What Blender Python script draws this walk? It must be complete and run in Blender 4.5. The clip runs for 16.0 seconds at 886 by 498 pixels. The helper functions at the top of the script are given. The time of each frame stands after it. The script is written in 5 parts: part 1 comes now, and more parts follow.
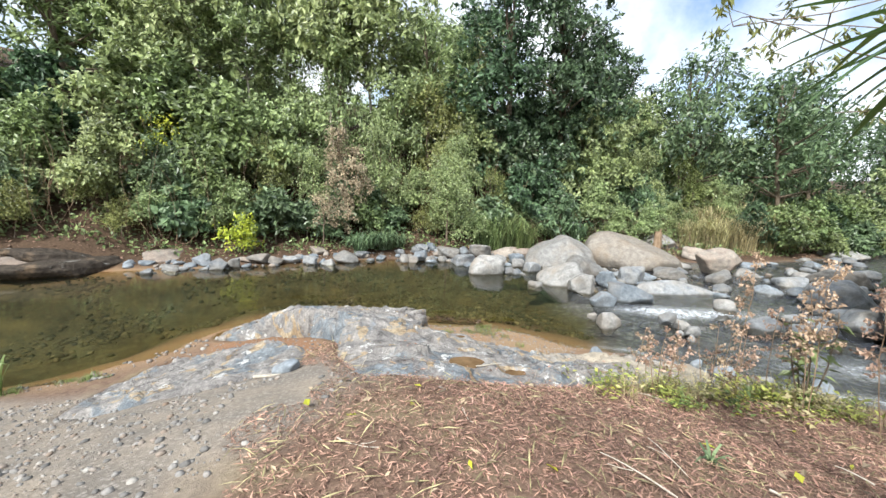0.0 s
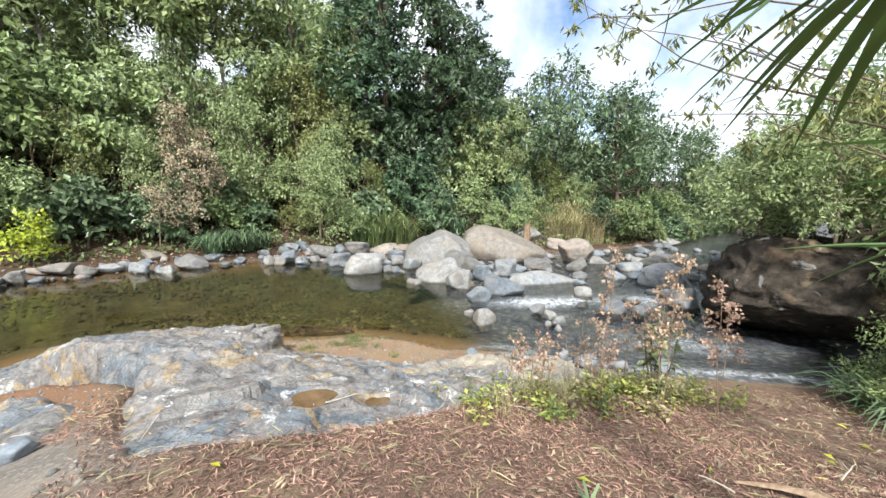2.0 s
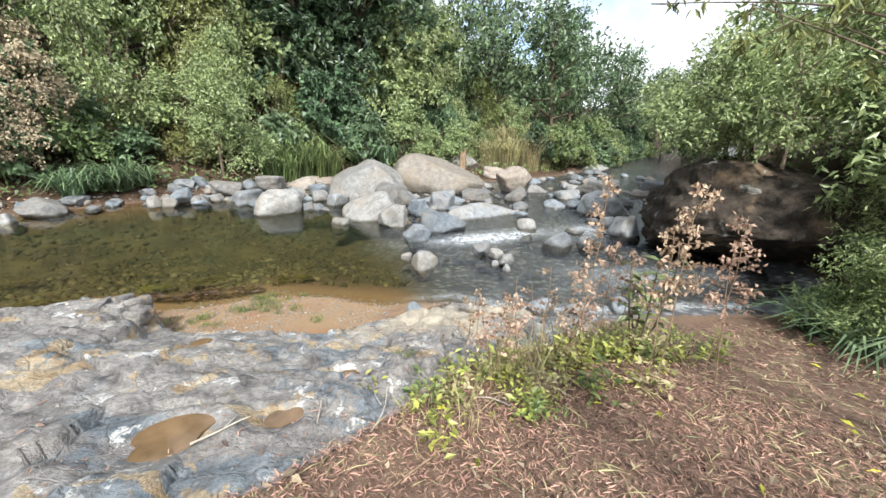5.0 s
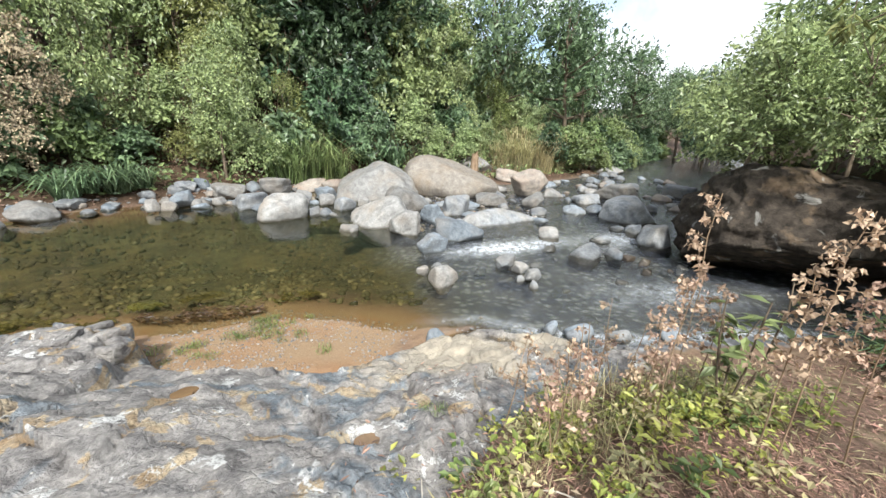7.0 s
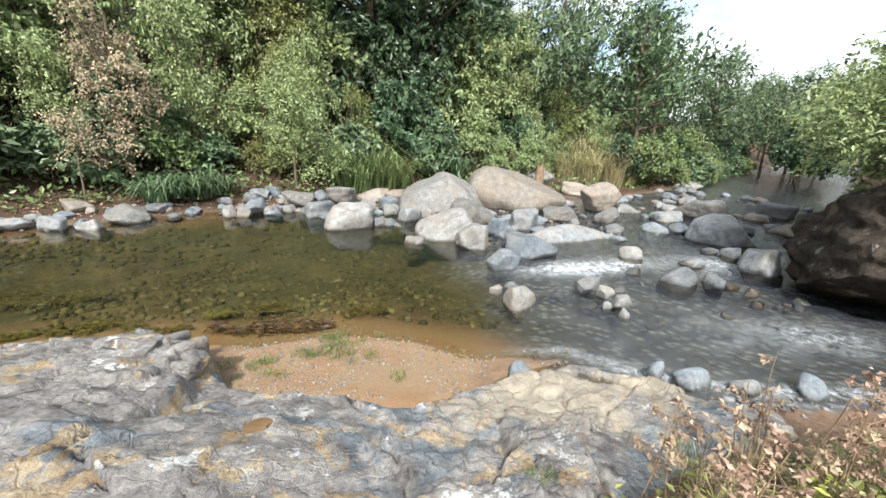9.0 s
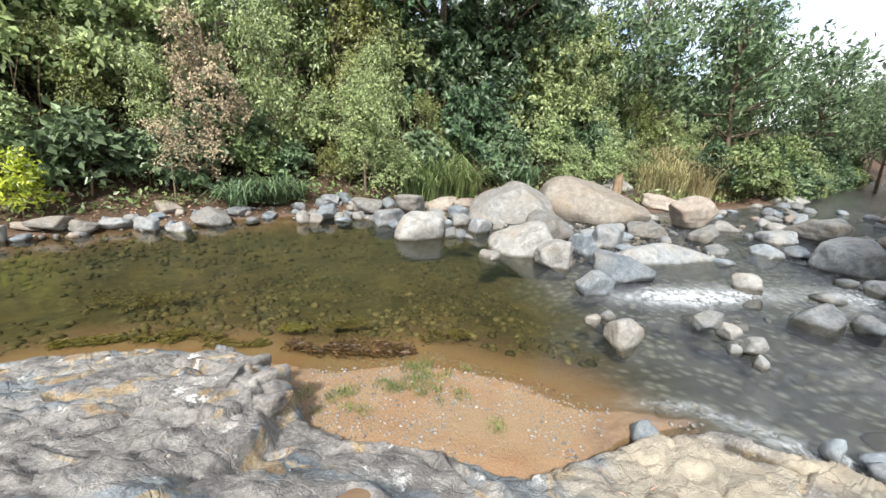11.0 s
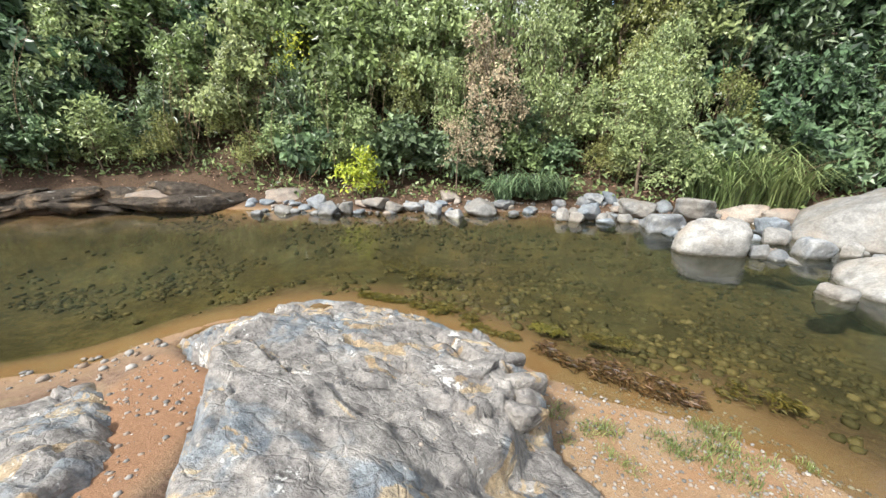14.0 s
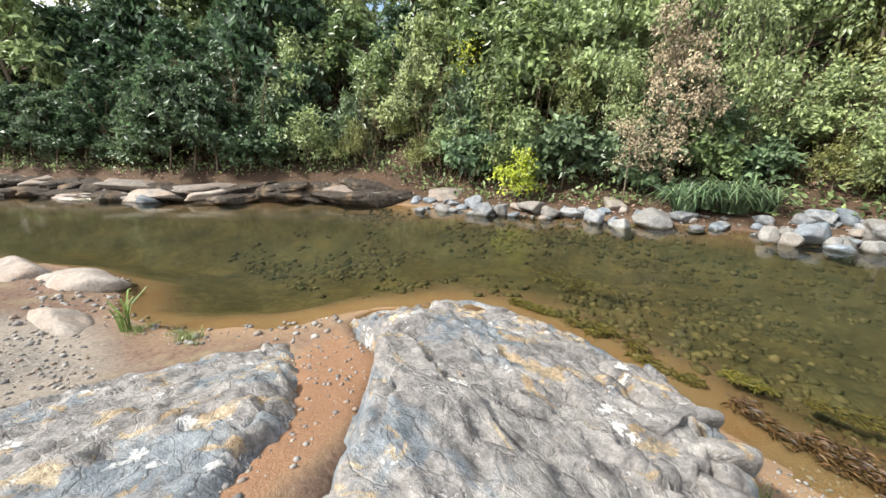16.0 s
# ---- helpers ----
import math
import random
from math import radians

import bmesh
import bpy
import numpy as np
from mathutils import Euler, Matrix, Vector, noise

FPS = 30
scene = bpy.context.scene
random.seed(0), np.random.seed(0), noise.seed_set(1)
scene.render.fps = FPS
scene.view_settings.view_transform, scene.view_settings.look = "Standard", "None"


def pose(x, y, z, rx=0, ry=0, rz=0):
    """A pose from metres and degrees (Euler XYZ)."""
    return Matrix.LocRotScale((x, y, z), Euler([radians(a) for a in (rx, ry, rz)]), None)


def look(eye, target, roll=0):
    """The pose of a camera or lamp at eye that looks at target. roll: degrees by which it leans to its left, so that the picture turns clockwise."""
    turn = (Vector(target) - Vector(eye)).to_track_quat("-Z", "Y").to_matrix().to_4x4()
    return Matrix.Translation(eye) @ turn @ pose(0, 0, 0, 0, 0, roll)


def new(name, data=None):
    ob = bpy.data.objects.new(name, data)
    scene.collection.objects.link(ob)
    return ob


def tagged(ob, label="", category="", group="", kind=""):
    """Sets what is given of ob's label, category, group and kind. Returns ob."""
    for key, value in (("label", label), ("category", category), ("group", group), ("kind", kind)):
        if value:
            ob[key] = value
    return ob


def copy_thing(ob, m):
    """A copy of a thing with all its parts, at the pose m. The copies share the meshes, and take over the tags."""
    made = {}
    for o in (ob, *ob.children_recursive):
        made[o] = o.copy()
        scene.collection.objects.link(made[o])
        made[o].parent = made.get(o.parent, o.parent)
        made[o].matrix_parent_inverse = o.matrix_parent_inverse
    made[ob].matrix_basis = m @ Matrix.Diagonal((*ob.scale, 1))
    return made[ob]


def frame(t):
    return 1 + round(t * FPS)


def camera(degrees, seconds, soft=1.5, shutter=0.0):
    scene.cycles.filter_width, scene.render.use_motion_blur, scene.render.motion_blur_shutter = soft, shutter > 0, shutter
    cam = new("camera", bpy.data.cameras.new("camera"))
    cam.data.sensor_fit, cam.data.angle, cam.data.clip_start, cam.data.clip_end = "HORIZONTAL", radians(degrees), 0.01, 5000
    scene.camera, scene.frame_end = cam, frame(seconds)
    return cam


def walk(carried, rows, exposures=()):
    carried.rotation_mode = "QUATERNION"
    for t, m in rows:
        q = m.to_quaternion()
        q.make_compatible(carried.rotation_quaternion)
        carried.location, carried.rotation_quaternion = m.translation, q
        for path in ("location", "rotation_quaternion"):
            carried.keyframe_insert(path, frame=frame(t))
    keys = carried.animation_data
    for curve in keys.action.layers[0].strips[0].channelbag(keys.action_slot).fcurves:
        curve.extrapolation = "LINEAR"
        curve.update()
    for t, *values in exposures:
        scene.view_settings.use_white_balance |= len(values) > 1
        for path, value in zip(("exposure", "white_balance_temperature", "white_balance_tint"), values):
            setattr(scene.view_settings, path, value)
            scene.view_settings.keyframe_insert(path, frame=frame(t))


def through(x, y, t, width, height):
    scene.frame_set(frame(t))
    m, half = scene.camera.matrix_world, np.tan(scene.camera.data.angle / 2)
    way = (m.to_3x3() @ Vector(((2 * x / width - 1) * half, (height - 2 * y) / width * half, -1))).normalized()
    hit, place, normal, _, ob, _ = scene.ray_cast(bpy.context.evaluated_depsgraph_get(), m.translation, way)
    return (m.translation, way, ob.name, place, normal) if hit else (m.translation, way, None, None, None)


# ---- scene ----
cam = camera(98.5, 16.0)
PATH = [
    (0, (0.477, 0.123, 2.96), (0.594, 2.099, 2.678), 1.7),
    (0.5, (0.577, 0.365, 2.962), (0.816, 2.33, 2.678), 1.8),
    (1, (0.771, 0.556, 2.968), (1.136, 2.502, 2.681), 1.9),
    (1.5, (0.908, 0.693, 2.962), (1.416, 2.606, 2.673), 2.1),
    (2, (0.976, 0.885, 2.946), (1.668, 2.739, 2.656), 2.2),
    (2.5, (1.019, 1.085, 2.911), (1.908, 2.849, 2.596), 3.4),
    (3, (1.158, 1.288, 2.861), (2.124, 2.992, 2.46), 2.6),
    (3.5, (1.229, 1.451, 2.85), (2.207, 3.124, 2.354), 2.9),
    (4, (1.331, 1.664, 2.812), (2.307, 3.308, 2.227), 1.9),
    (6.5, (1.583, 2.78, 2.779), (2.574, 4.397, 2.144), 2.6),
    (7, (1.626, 2.957, 2.779), (2.587, 4.595, 2.153), 2.5),
    (7.5, (1.655, 3.157, 2.734), (2.519, 4.853, 2.119), 2.7),
    (8, (1.643, 3.304, 2.693), (2.427, 5.042, 2.091), 2.6),
    (10.5, (1.193, 4.189, 2.714), (1.814, 6.005, 2.154), 2.8),
    (11, (1.171, 4.401, 2.67), (1.642, 6.262, 2.11), 2.6),
    (11.5, (1.133, 4.556, 2.607), (1.359, 6.464, 2.05), 1.9),
    (12, (1.103, 4.708, 2.519), (1.107, 6.63, 1.966), 1.6),
    (12.5, (1.065, 4.827, 2.493), (0.91, 6.741, 1.934), 1.6),
    (13, (1.064, 4.946, 2.46), (0.699, 6.83, 1.897), 1.1),
    (13.5, (1.014, 5.024, 2.402), (0.422, 6.848, 1.835), 0.7),
    (14, (0.847, 5.048, 2.377), (0.101, 6.813, 1.802), 0.4),
    (14.5, (0.699, 5.068, 2.369), (-0.163, 6.777, 1.789), 0.6),
    (15, (0.632, 5.141, 2.355), (-0.381, 6.766, 1.778), 0.3),
    (15.5, (0.618, 5.153, 2.364), (-0.569, 6.656, 1.791), -0.1),
    (16, (0.584, 5.156, 2.355), (-0.784, 6.503, 1.792), -0.3),
]
walk(cam, [(t, look(eye, target, roll)) for t, eye, target, roll in PATH],
     [(0, 0.82, 6050, 7), (10.3, 0.88, 6200, 7), (13, 1.0, 6300, 8), (16, 1.02, 6300, 8)])

# ---- light ----
world = bpy.data.worlds.new("sky")
scene.world = world
world.use_nodes = True
wn, wl = world.node_tree.nodes, world.node_tree.links
for n in list(wn):
    wn.remove(n)
wout = wn.new("ShaderNodeOutputWorld")
wbg = wn.new("ShaderNodeBackground")
wsky = wn.new("ShaderNodeTexSky")
wsky.sky_type = "NISHITA"
wsky.sun_disc = False
SUN_EL, SUN_ROT = radians(46), radians(205)
wsky.sun_elevation, wsky.sun_rotation = SUN_EL, SUN_ROT
wsky.air_density, wsky.dust_density = 1.0, 2.0
wnoise = wn.new("ShaderNodeTexNoise")
wnoise.inputs["Scale"].default_value = 2.6
wnoise.inputs["Detail"].default_value = 7
wnoise.inputs["Roughness"].default_value = 0.55
wramp = wn.new("ShaderNodeValToRGB")
wramp.color_ramp.elements[0].position = 0.36
wramp.color_ramp.elements[1].position = 0.54
wmix = wn.new("ShaderNodeMix")
wmix.data_type = "RGBA"
wl.new(wnoise.outputs["Fac"], wramp.inputs["Fac"])
wl.new(wramp.outputs["Color"], wmix.inputs["Factor"])
wl.new(wsky.outputs["Color"], wmix.inputs["A"])
wmix.inputs["B"].default_value = (6.5, 6.5, 6.6, 1)
wl.new(wmix.outputs["Result"], wbg.inputs["Color"])
wbg.inputs["Strength"].default_value = 0.13
wl.new(wbg.outputs["Background"], wout.inputs["Surface"])

sun = new("sun", bpy.data.lights.new("sun", "SUN"))
sun.data.energy = 4.0
sun.data.angle = radians(5)
sun.data.color = (1.0, 0.95, 0.86)
sun.matrix_world = look((0, 0, 30), (-math.sin(SUN_ROT) * 12, -math.cos(SUN_ROT) * 12, 30 - 12 * math.tan(SUN_EL)))


# ---- materials ----
class Mat:
    """A node material with a few short cuts."""

    def __init__(self, name, rough=0.7, spec=0.3):
        self.m = bpy.data.materials.new(name)
        self.m.use_nodes = True
        self.t = self.m.node_tree
        self.b = self.t.nodes["Principled BSDF"]
        self.out = self.t.nodes["Material Output"]
        self.b.inputs["Roughness"].default_value = rough
        self.b.inputs["Specular IOR Level"].default_value = spec
        self.geo = None

    def node(self, kind, **values):
        n = self.t.nodes.new(kind)
        for k, v in values.items():
            n.inputs[k.replace("_", " ")].default_value = v
        return n

    def link(self, a, b):
        self.t.links.new(a, b)

    def pos(self):
        if not self.geo:
            self.geo = self.node("ShaderNodeNewGeometry")
        return self.geo.outputs["Position"]

    def obj(self):
        return self.node("ShaderNodeTexCoord").outputs["Object"]

    def noise(self, scale, detail=5, rough=0.55, vec=None, dist=0.0):
        n = self.node("ShaderNodeTexNoise", Scale=scale, Detail=detail, Roughness=rough, Distortion=dist)
        self.link(vec or self.pos(), n.inputs["Vector"])
        return n.outputs["Fac"]

    def voronoi(self, scale, feature="F1", vec=None):
        n = self.node("ShaderNodeTexVoronoi", Scale=scale)
        n.feature = feature
        self.link(vec or self.pos(), n.inputs["Vector"])
        return n.outputs["Distance"]

    def ramp(self, fac, *stops):
        n = self.node("ShaderNodeValToRGB")
        e = n.color_ramp.elements
        while len(e) < len(stops):
            e.new(0.5)
        for el, (p, c) in zip(e, stops):
            el.position = p
            el.color = (*c, 1) if isinstance(c, tuple) else (c, c, c, 1)
        self.link(fac, n.inputs["Fac"])
        return n.outputs["Color"]

    def mix(self, fac, a, b, blend="MIX"):
        n = self.node("ShaderNodeMix")
        n.data_type, n.blend_type = "RGBA", blend
        for v, s in ((fac, n.inputs["Factor"]), (a, n.inputs["A"]), (b, n.inputs["B"])):
            if isinstance(v, bpy.types.NodeSocket):
                self.link(v, s)
            elif isinstance(v, tuple):
                s.default_value = (*v, 1)
            else:
                s.default_value = v
        return n.outputs["Result"]

    def math(self, op, a, b=0.0):
        n = self.node("ShaderNodeMath")
        n.operation = op
        for v, s in ((a, n.inputs[0]), (b, n.inputs[1])):
            if isinstance(v, bpy.types.NodeSocket):
                self.link(v, s)
            else:
                s.default_value = v
        return n.outputs["Value"]

    def height(self):
        n = self.node("ShaderNodeSeparateXYZ")
        self.link(self.pos(), n.inputs["Vector"])
        return n.outputs["Z"]

    def attr(self, name):
        n = self.node("ShaderNodeAttribute")
        n.attribute_name = name
        return n.outputs["Fac"]

    def bump(self, fac, strength, dist):
        n = self.node("ShaderNodeBump", Strength=strength, Distance=dist)
        self.link(fac, n.inputs["Height"])
        self.link(n.outputs["Normal"], self.b.inputs["Normal"])
        return n

    def color(self, c):
        if isinstance(c, tuple):
            self.b.inputs["Base Color"].default_value = (*c, 1)
        else:
            self.link(c, self.b.inputs["Base Color"])


def leaf_material(name, dark, light, rough=0.45, through=0.36):
    """Leaves: each one its own shade, a little light comes through."""
    m = Mat(name, rough * 0.85, 0.5)
    g = m.node("ShaderNodeNewGeometry")
    oi = m.node("ShaderNodeObjectInfo")
    c = m.ramp(g.outputs["Random Per Island"], (0.0, tuple(a * 0.6 for a in dark)), (0.5, tuple((a + b) / 2 for a, b in zip(dark, light))), (0.9, light), (1.0, tuple(b * 1.3 for b in light)))
    patch = m.noise(0.8, 4, 0.65)
    hsv = m.node("ShaderNodeHueSaturation")
    m.link(c, hsv.inputs["Color"])
    m.link(m.math("MULTIPLY_ADD", oi.outputs["Random"], 0.03), hsv.inputs["Hue"])
    hsv.inputs["Hue"].links[0].from_node.inputs[2].default_value = 0.485
    v = m.math("MULTIPLY_ADD", patch, 1.9)
    v.node.inputs[2].default_value = 0.12
    m.link(v, hsv.inputs["Value"])
    m.color(hsv.outputs["Color"])
    tr = m.node("ShaderNodeBsdfTranslucent")
    m.link(hsv.outputs["Color"], tr.inputs["Color"])
    mx = m.node("ShaderNodeMixShader", Fac=through)
    m.link(m.b.outputs["BSDF"], mx.inputs[1])
    m.link(tr.outputs["BSDF"], mx.inputs[2])
    m.link(mx.outputs["Shader"], m.out.inputs["Surface"])
    return m.m


L_MID = leaf_material("leaf_green", (0.080, 0.115, 0.044), (0.29, 0.36, 0.145))
L_LIGHT = leaf_material("leaf_light", (0.125, 0.175, 0.070), (0.40, 0.465, 0.215))
L_DARK = leaf_material("leaf_dark", (0.028, 0.052, 0.028), (0.13, 0.20, 0.10))
L_BLUE = leaf_material("leaf_bluish", (0.06, 0.10, 0.052), (0.20, 0.275, 0.14))
L_YEL = leaf_material("leaf_yellow_green", (0.26, 0.32, 0.03), (0.55, 0.55, 0.06))
L_OLIVE = leaf_material("leaf_olive", (0.11, 0.13, 0.04), (0.31, 0.33, 0.12))
L_DRY = leaf_material("leaf_dry", (0.17, 0.128, 0.082), (0.42, 0.335, 0.225), 0.8, 0.15)
L_PINK = leaf_material("flower_dry_pink", (0.26, 0.165, 0.11), (0.50, 0.36, 0.26), 0.8, 0.2)
L_GRASS = leaf_material("grass_green", (0.09, 0.13, 0.035), (0.25, 0.31, 0.10))
L_STRAW = leaf_material("grass_straw", (0.22, 0.20, 0.095), (0.46, 0.40, 0.21), 0.7, 0.2)
L_WEED = leaf_material("drowned_leaf", (0.035, 0.020, 0.010), (0.13, 0.075, 0.035), 0.6, 0.05)
L_ALGA = leaf_material("algae", (0.06, 0.055, 0.012), (0.17, 0.145, 0.035), 0.6, 0.1)
L_PALM = leaf_material("palm_blade", (0.04, 0.08, 0.02), (0.10, 0.17, 0.04), 0.35, 0.25)
L_HERB = leaf_material("herb_yellow_green", (0.17, 0.20, 0.045), (0.46, 0.47, 0.12))
L_LITTER = leaf_material("leaf_litter", (0.10, 0.055, 0.038), (0.40, 0.25, 0.18), 0.85, 0.05)


def bark_material(name, a, b):
    m = Mat(name, 0.85, 0.2)
    v = m.node("ShaderNodeMapping")
    m.link(m.obj(), v.inputs["Vector"])
    v.inputs["Scale"].default_value = (1, 1, 0.25)
    n = m.noise(14, 6, 0.6, v.outputs["Vector"])
    m.color(m.ramp(n, (0.3, a), (0.7, b)))
    m.bump(n, 0.5, 0.02)
    return m.m


BARK = bark_material("bark", (0.07, 0.05, 0.035), (0.24, 0.19, 0.14))
TWIG = bark_material("dry_twig", (0.16, 0.10, 0.06), (0.38, 0.28, 0.19))
PALE = bark_material("bleached_wood", (0.30, 0.26, 0.21), (0.58, 0.53, 0.45))


def boulder_material(name, cool, pale, warm, wet=True):
    """River stone: mottled, bleached above, stained, wet at the water's edge."""
    m = Mat(name, 0.75, 0.3)
    oi = m.node("ShaderNodeObjectInfo")
    big = m.noise(1.5, 4)
    fine = m.noise(26, 6, 0.65)
    mid = m.noise(5, 6, 0.6, dist=0.4)
    c = m.ramp(mid, (0.28, cool), (0.66, pale))
    c = m.mix(m.ramp(big, (0.45, 0.0), (0.72, 0.75)), c, warm)
    c = m.mix(0.45, c, m.ramp(fine, (0.3, 0.22), (0.75, 0.85)), "OVERLAY")
    spots = m.ramp(m.noise(11, 5, 0.7), (0.66, 0.0), (0.72, 0.7))
    c = m.mix(spots, c, (0.42, 0.41, 0.385))
    hsv = m.node("ShaderNodeHueSaturation")
    m.link(c, hsv.inputs["Color"])
    v = m.math("MULTIPLY_ADD", oi.outputs["Random"], 0.5)
    v.node.inputs[2].default_value = 0.72
    m.link(v, hsv.inputs["Value"])
    c = hsv.outputs["Color"]
    if wet:
        edge = m.math("ADD", m.height(), m.math("MULTIPLY", m.noise(6, 3), 0.10))
        w = m.ramp(edge, (0.075, 1.0), (0.13, 0.0))
        c = m.mix(w, c, m.mix(1.0, c, (0.42, 0.40, 0.36), "MULTIPLY"))
        r = m.ramp(edge, (0.075, 0.25), (0.13, 0.78))
        m.link(r, m.b.inputs["Roughness"])
    m.color(c)
    h = m.math("ADD", m.math("MULTIPLY", fine, 0.35), mid)
    m.bump(h, 0.55, 0.035)
    return m.m


STONE_G = boulder_material("stone_grey", (0.11, 0.12, 0.135), (0.27, 0.275, 0.28), (0.26, 0.235, 0.20))
STONE_P = boulder_material("stone_pale", (0.135, 0.13, 0.125), (0.285, 0.278, 0.266), (0.25, 0.21, 0.17))
STONE_W = boulder_material("stone_warm", (0.16, 0.14, 0.125), (0.31, 0.27, 0.23), (0.26, 0.185, 0.14))
STONE_B = boulder_material("stone_blue", (0.10, 0.118, 0.14), (0.24, 0.265, 0.29), (0.22, 0.205, 0.19))

STONE_T = boulder_material("stone_tan", (0.21, 0.18, 0.155), (0.37, 0.335, 0.29), (0.31, 0.245, 0.18))

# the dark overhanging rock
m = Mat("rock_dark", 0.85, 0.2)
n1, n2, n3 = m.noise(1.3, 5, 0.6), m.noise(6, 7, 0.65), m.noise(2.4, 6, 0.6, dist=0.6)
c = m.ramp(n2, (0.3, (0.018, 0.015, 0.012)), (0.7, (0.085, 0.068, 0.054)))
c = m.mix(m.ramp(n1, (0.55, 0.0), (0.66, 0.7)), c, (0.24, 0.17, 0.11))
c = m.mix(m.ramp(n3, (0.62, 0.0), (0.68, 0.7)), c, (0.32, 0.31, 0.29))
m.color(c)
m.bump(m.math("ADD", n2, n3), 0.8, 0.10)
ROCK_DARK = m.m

# bedrock of the near shore: grey-blue, lichen, ochre stains
m = Mat("bedrock", 0.72, 0.3)
n1, n2, n3, n4 = m.noise(1.1, 5, 0.6, dist=0.5), m.noise(4.5, 8, 0.68, dist=0.25), m.noise(30, 6, 0.7), m.noise(2.2, 6, 0.6, dist=1.2)
warp = m.node("ShaderNodeVectorMath")
warp.operation = "MULTIPLY_ADD"
wn3 = m.node("ShaderNodeTexNoise", Scale=2.2, Detail=5)
m.link(m.pos(), wn3.inputs["Vector"])
m.link(wn3.outputs["Color"], warp.inputs[0])
warp.inputs[1].default_value = (0.45, 0.45, 0.45)
m.link(m.pos(), warp.inputs[2])
sq = m.node("ShaderNodeMapping")
sq.inputs["Scale"].default_value = (1.0, 1.7, 1.3)
sq.inputs["Rotation"].default_value = (0, 0, 0.5)
m.link(warp.outputs["Vector"], sq.inputs["Vector"])
e1 = m.voronoi(3.2, "DISTANCE_TO_EDGE", sq.outputs["Vector"])
e2 = m.voronoi(9.5, "DISTANCE_TO_EDGE", sq.outputs["Vector"])
c1 = m.ramp(e1, (0.0, 0.0), (0.05, 1.0))
c2 = m.ramp(e2, (0.0, 0.0), (0.09, 1.0))
c = m.ramp(n2, (0.30, (0.075, 0.068, 0.066)), (0.44, (0.20, 0.186, 0.178)), (0.66, (0.355, 0.33, 0.305)))
c = m.mix(m.ramp(n1, (0.52, 0.0), (0.57, 0.8)), c, m.ramp(n2, (0.35, (0.10, 0.125, 0.15)), (0.65, (0.24, 0.27, 0.295))))
c = m.mix(m.ramp(n4, (0.575, 0.0), (0.60, 0.85)), c, m.ramp(n2, (0.4, (0.30, 0.205, 0.11)), (0.6, (0.48, 0.385, 0.25))))
lich = m.math("MULTIPLY", m.ramp(m.noise(3.0, 8, 0.74, dist=0.2), (0.59, 0.0), (0.61, 0.9)), m.ramp(n3, (0.36, 0.0), (0.46, 1.0)))
c = m.mix(0.55, c, m.ramp(n3, (0.32, 0.16), (0.68, 0.78)), "OVERLAY")
c = m.mix(lich, c, (0.58, 0.57, 0.55))
c = m.mix(m.ramp(m.noise(55, 4, 0.7), (0.64, 0.0), (0.70, 0.8)), c, (0.10, 0.085, 0.08))
c = m.mix(m.attr("pale"), c, m.ramp(n2, (0.3, (0.27, 0.235, 0.19)), (0.7, (0.48, 0.42, 0.33))))
c = m.mix(m.math("MULTIPLY", m.math("SUBTRACT", 1.0, c1), m.ramp(n1, (0.50, 0.0), (0.60, 0.6))), c, (0.08, 0.07, 0.065))
c = m.mix(m.math("MULTIPLY", m.math("SUBTRACT", 1.0, c2), m.ramp(n4, (0.54, 0.0), (0.64, 0.35))), c, (0.11, 0.10, 0.09))
c = m.mix(m.attr("crack"), c, (0.10, 0.085, 0.075))
edge = m.math("ADD", m.height(), m.math("MULTIPLY", n2, 0.08))
c = m.mix(m.ramp(edge, (0.06, 1.0), (0.11, 0.0)), c, m.mix(1.0, c, (0.5, 0.44, 0.34), "MULTIPLY"))
m.color(c)
hh = m.math("ADD", m.math("MULTIPLY", m.math("ADD", n3, m.math("MULTIPLY", m.noise(85, 3, 0.6), 0.4)), 0.85), m.math("MULTIPLY", m.noise(5.5, 8, 0.62), 0.8))
hh = m.math("ADD", hh, m.math("MULTIPLY", c1, 0.26))
hh = m.math("ADD", hh, m.math("MULTIPLY", c2, 0.05))
m.bump(hh, 0.7, 0.045)
BEDROCK = m.m

# ground: soil, sand, gravel and river bed by their masks
m = Mat("earth", 0.9, 0.2)
n1, n2, n3 = m.noise(1.6, 6, 0.6), m.noise(18, 6, 0.7), m.noise(90, 4, 0.7)
soil = m.ramp(n2, (0.3, (0.09, 0.056, 0.04)), (0.7, (0.24, 0.16, 0.115)))
soil = m.mix(m.ramp(n1, (0.52, 0.0), (0.66, 0.55)), soil, (0.26, 0.215, 0.13))
sand = m.ramp(n3, (0.3, (0.20, 0.122, 0.066)), (0.7, (0.36, 0.262, 0.168)))
sand = m.mix(m.ramp(n1, (0.45, 0.0), (0.7, 0.6)), sand, (0.27, 0.135, 0.066))
grav = m.ramp(m.voronoi(28), (0.05, (0.36, 0.33, 0.30)), (0.5, (0.17, 0.15, 0.13)))
grav = m.mix(m.ramp(n1, (0.4, 0.15), (0.65, 0.85)), grav, m.ramp(n2, (0.3, (0.22, 0.18, 0.14)), (0.7, (0.39, 0.33, 0.265))))
bedst = m.ramp(m.voronoi(4.2), (0.1, (0.25, 0.215, 0.125)), (0.45, (0.06, 0.057, 0.034)))
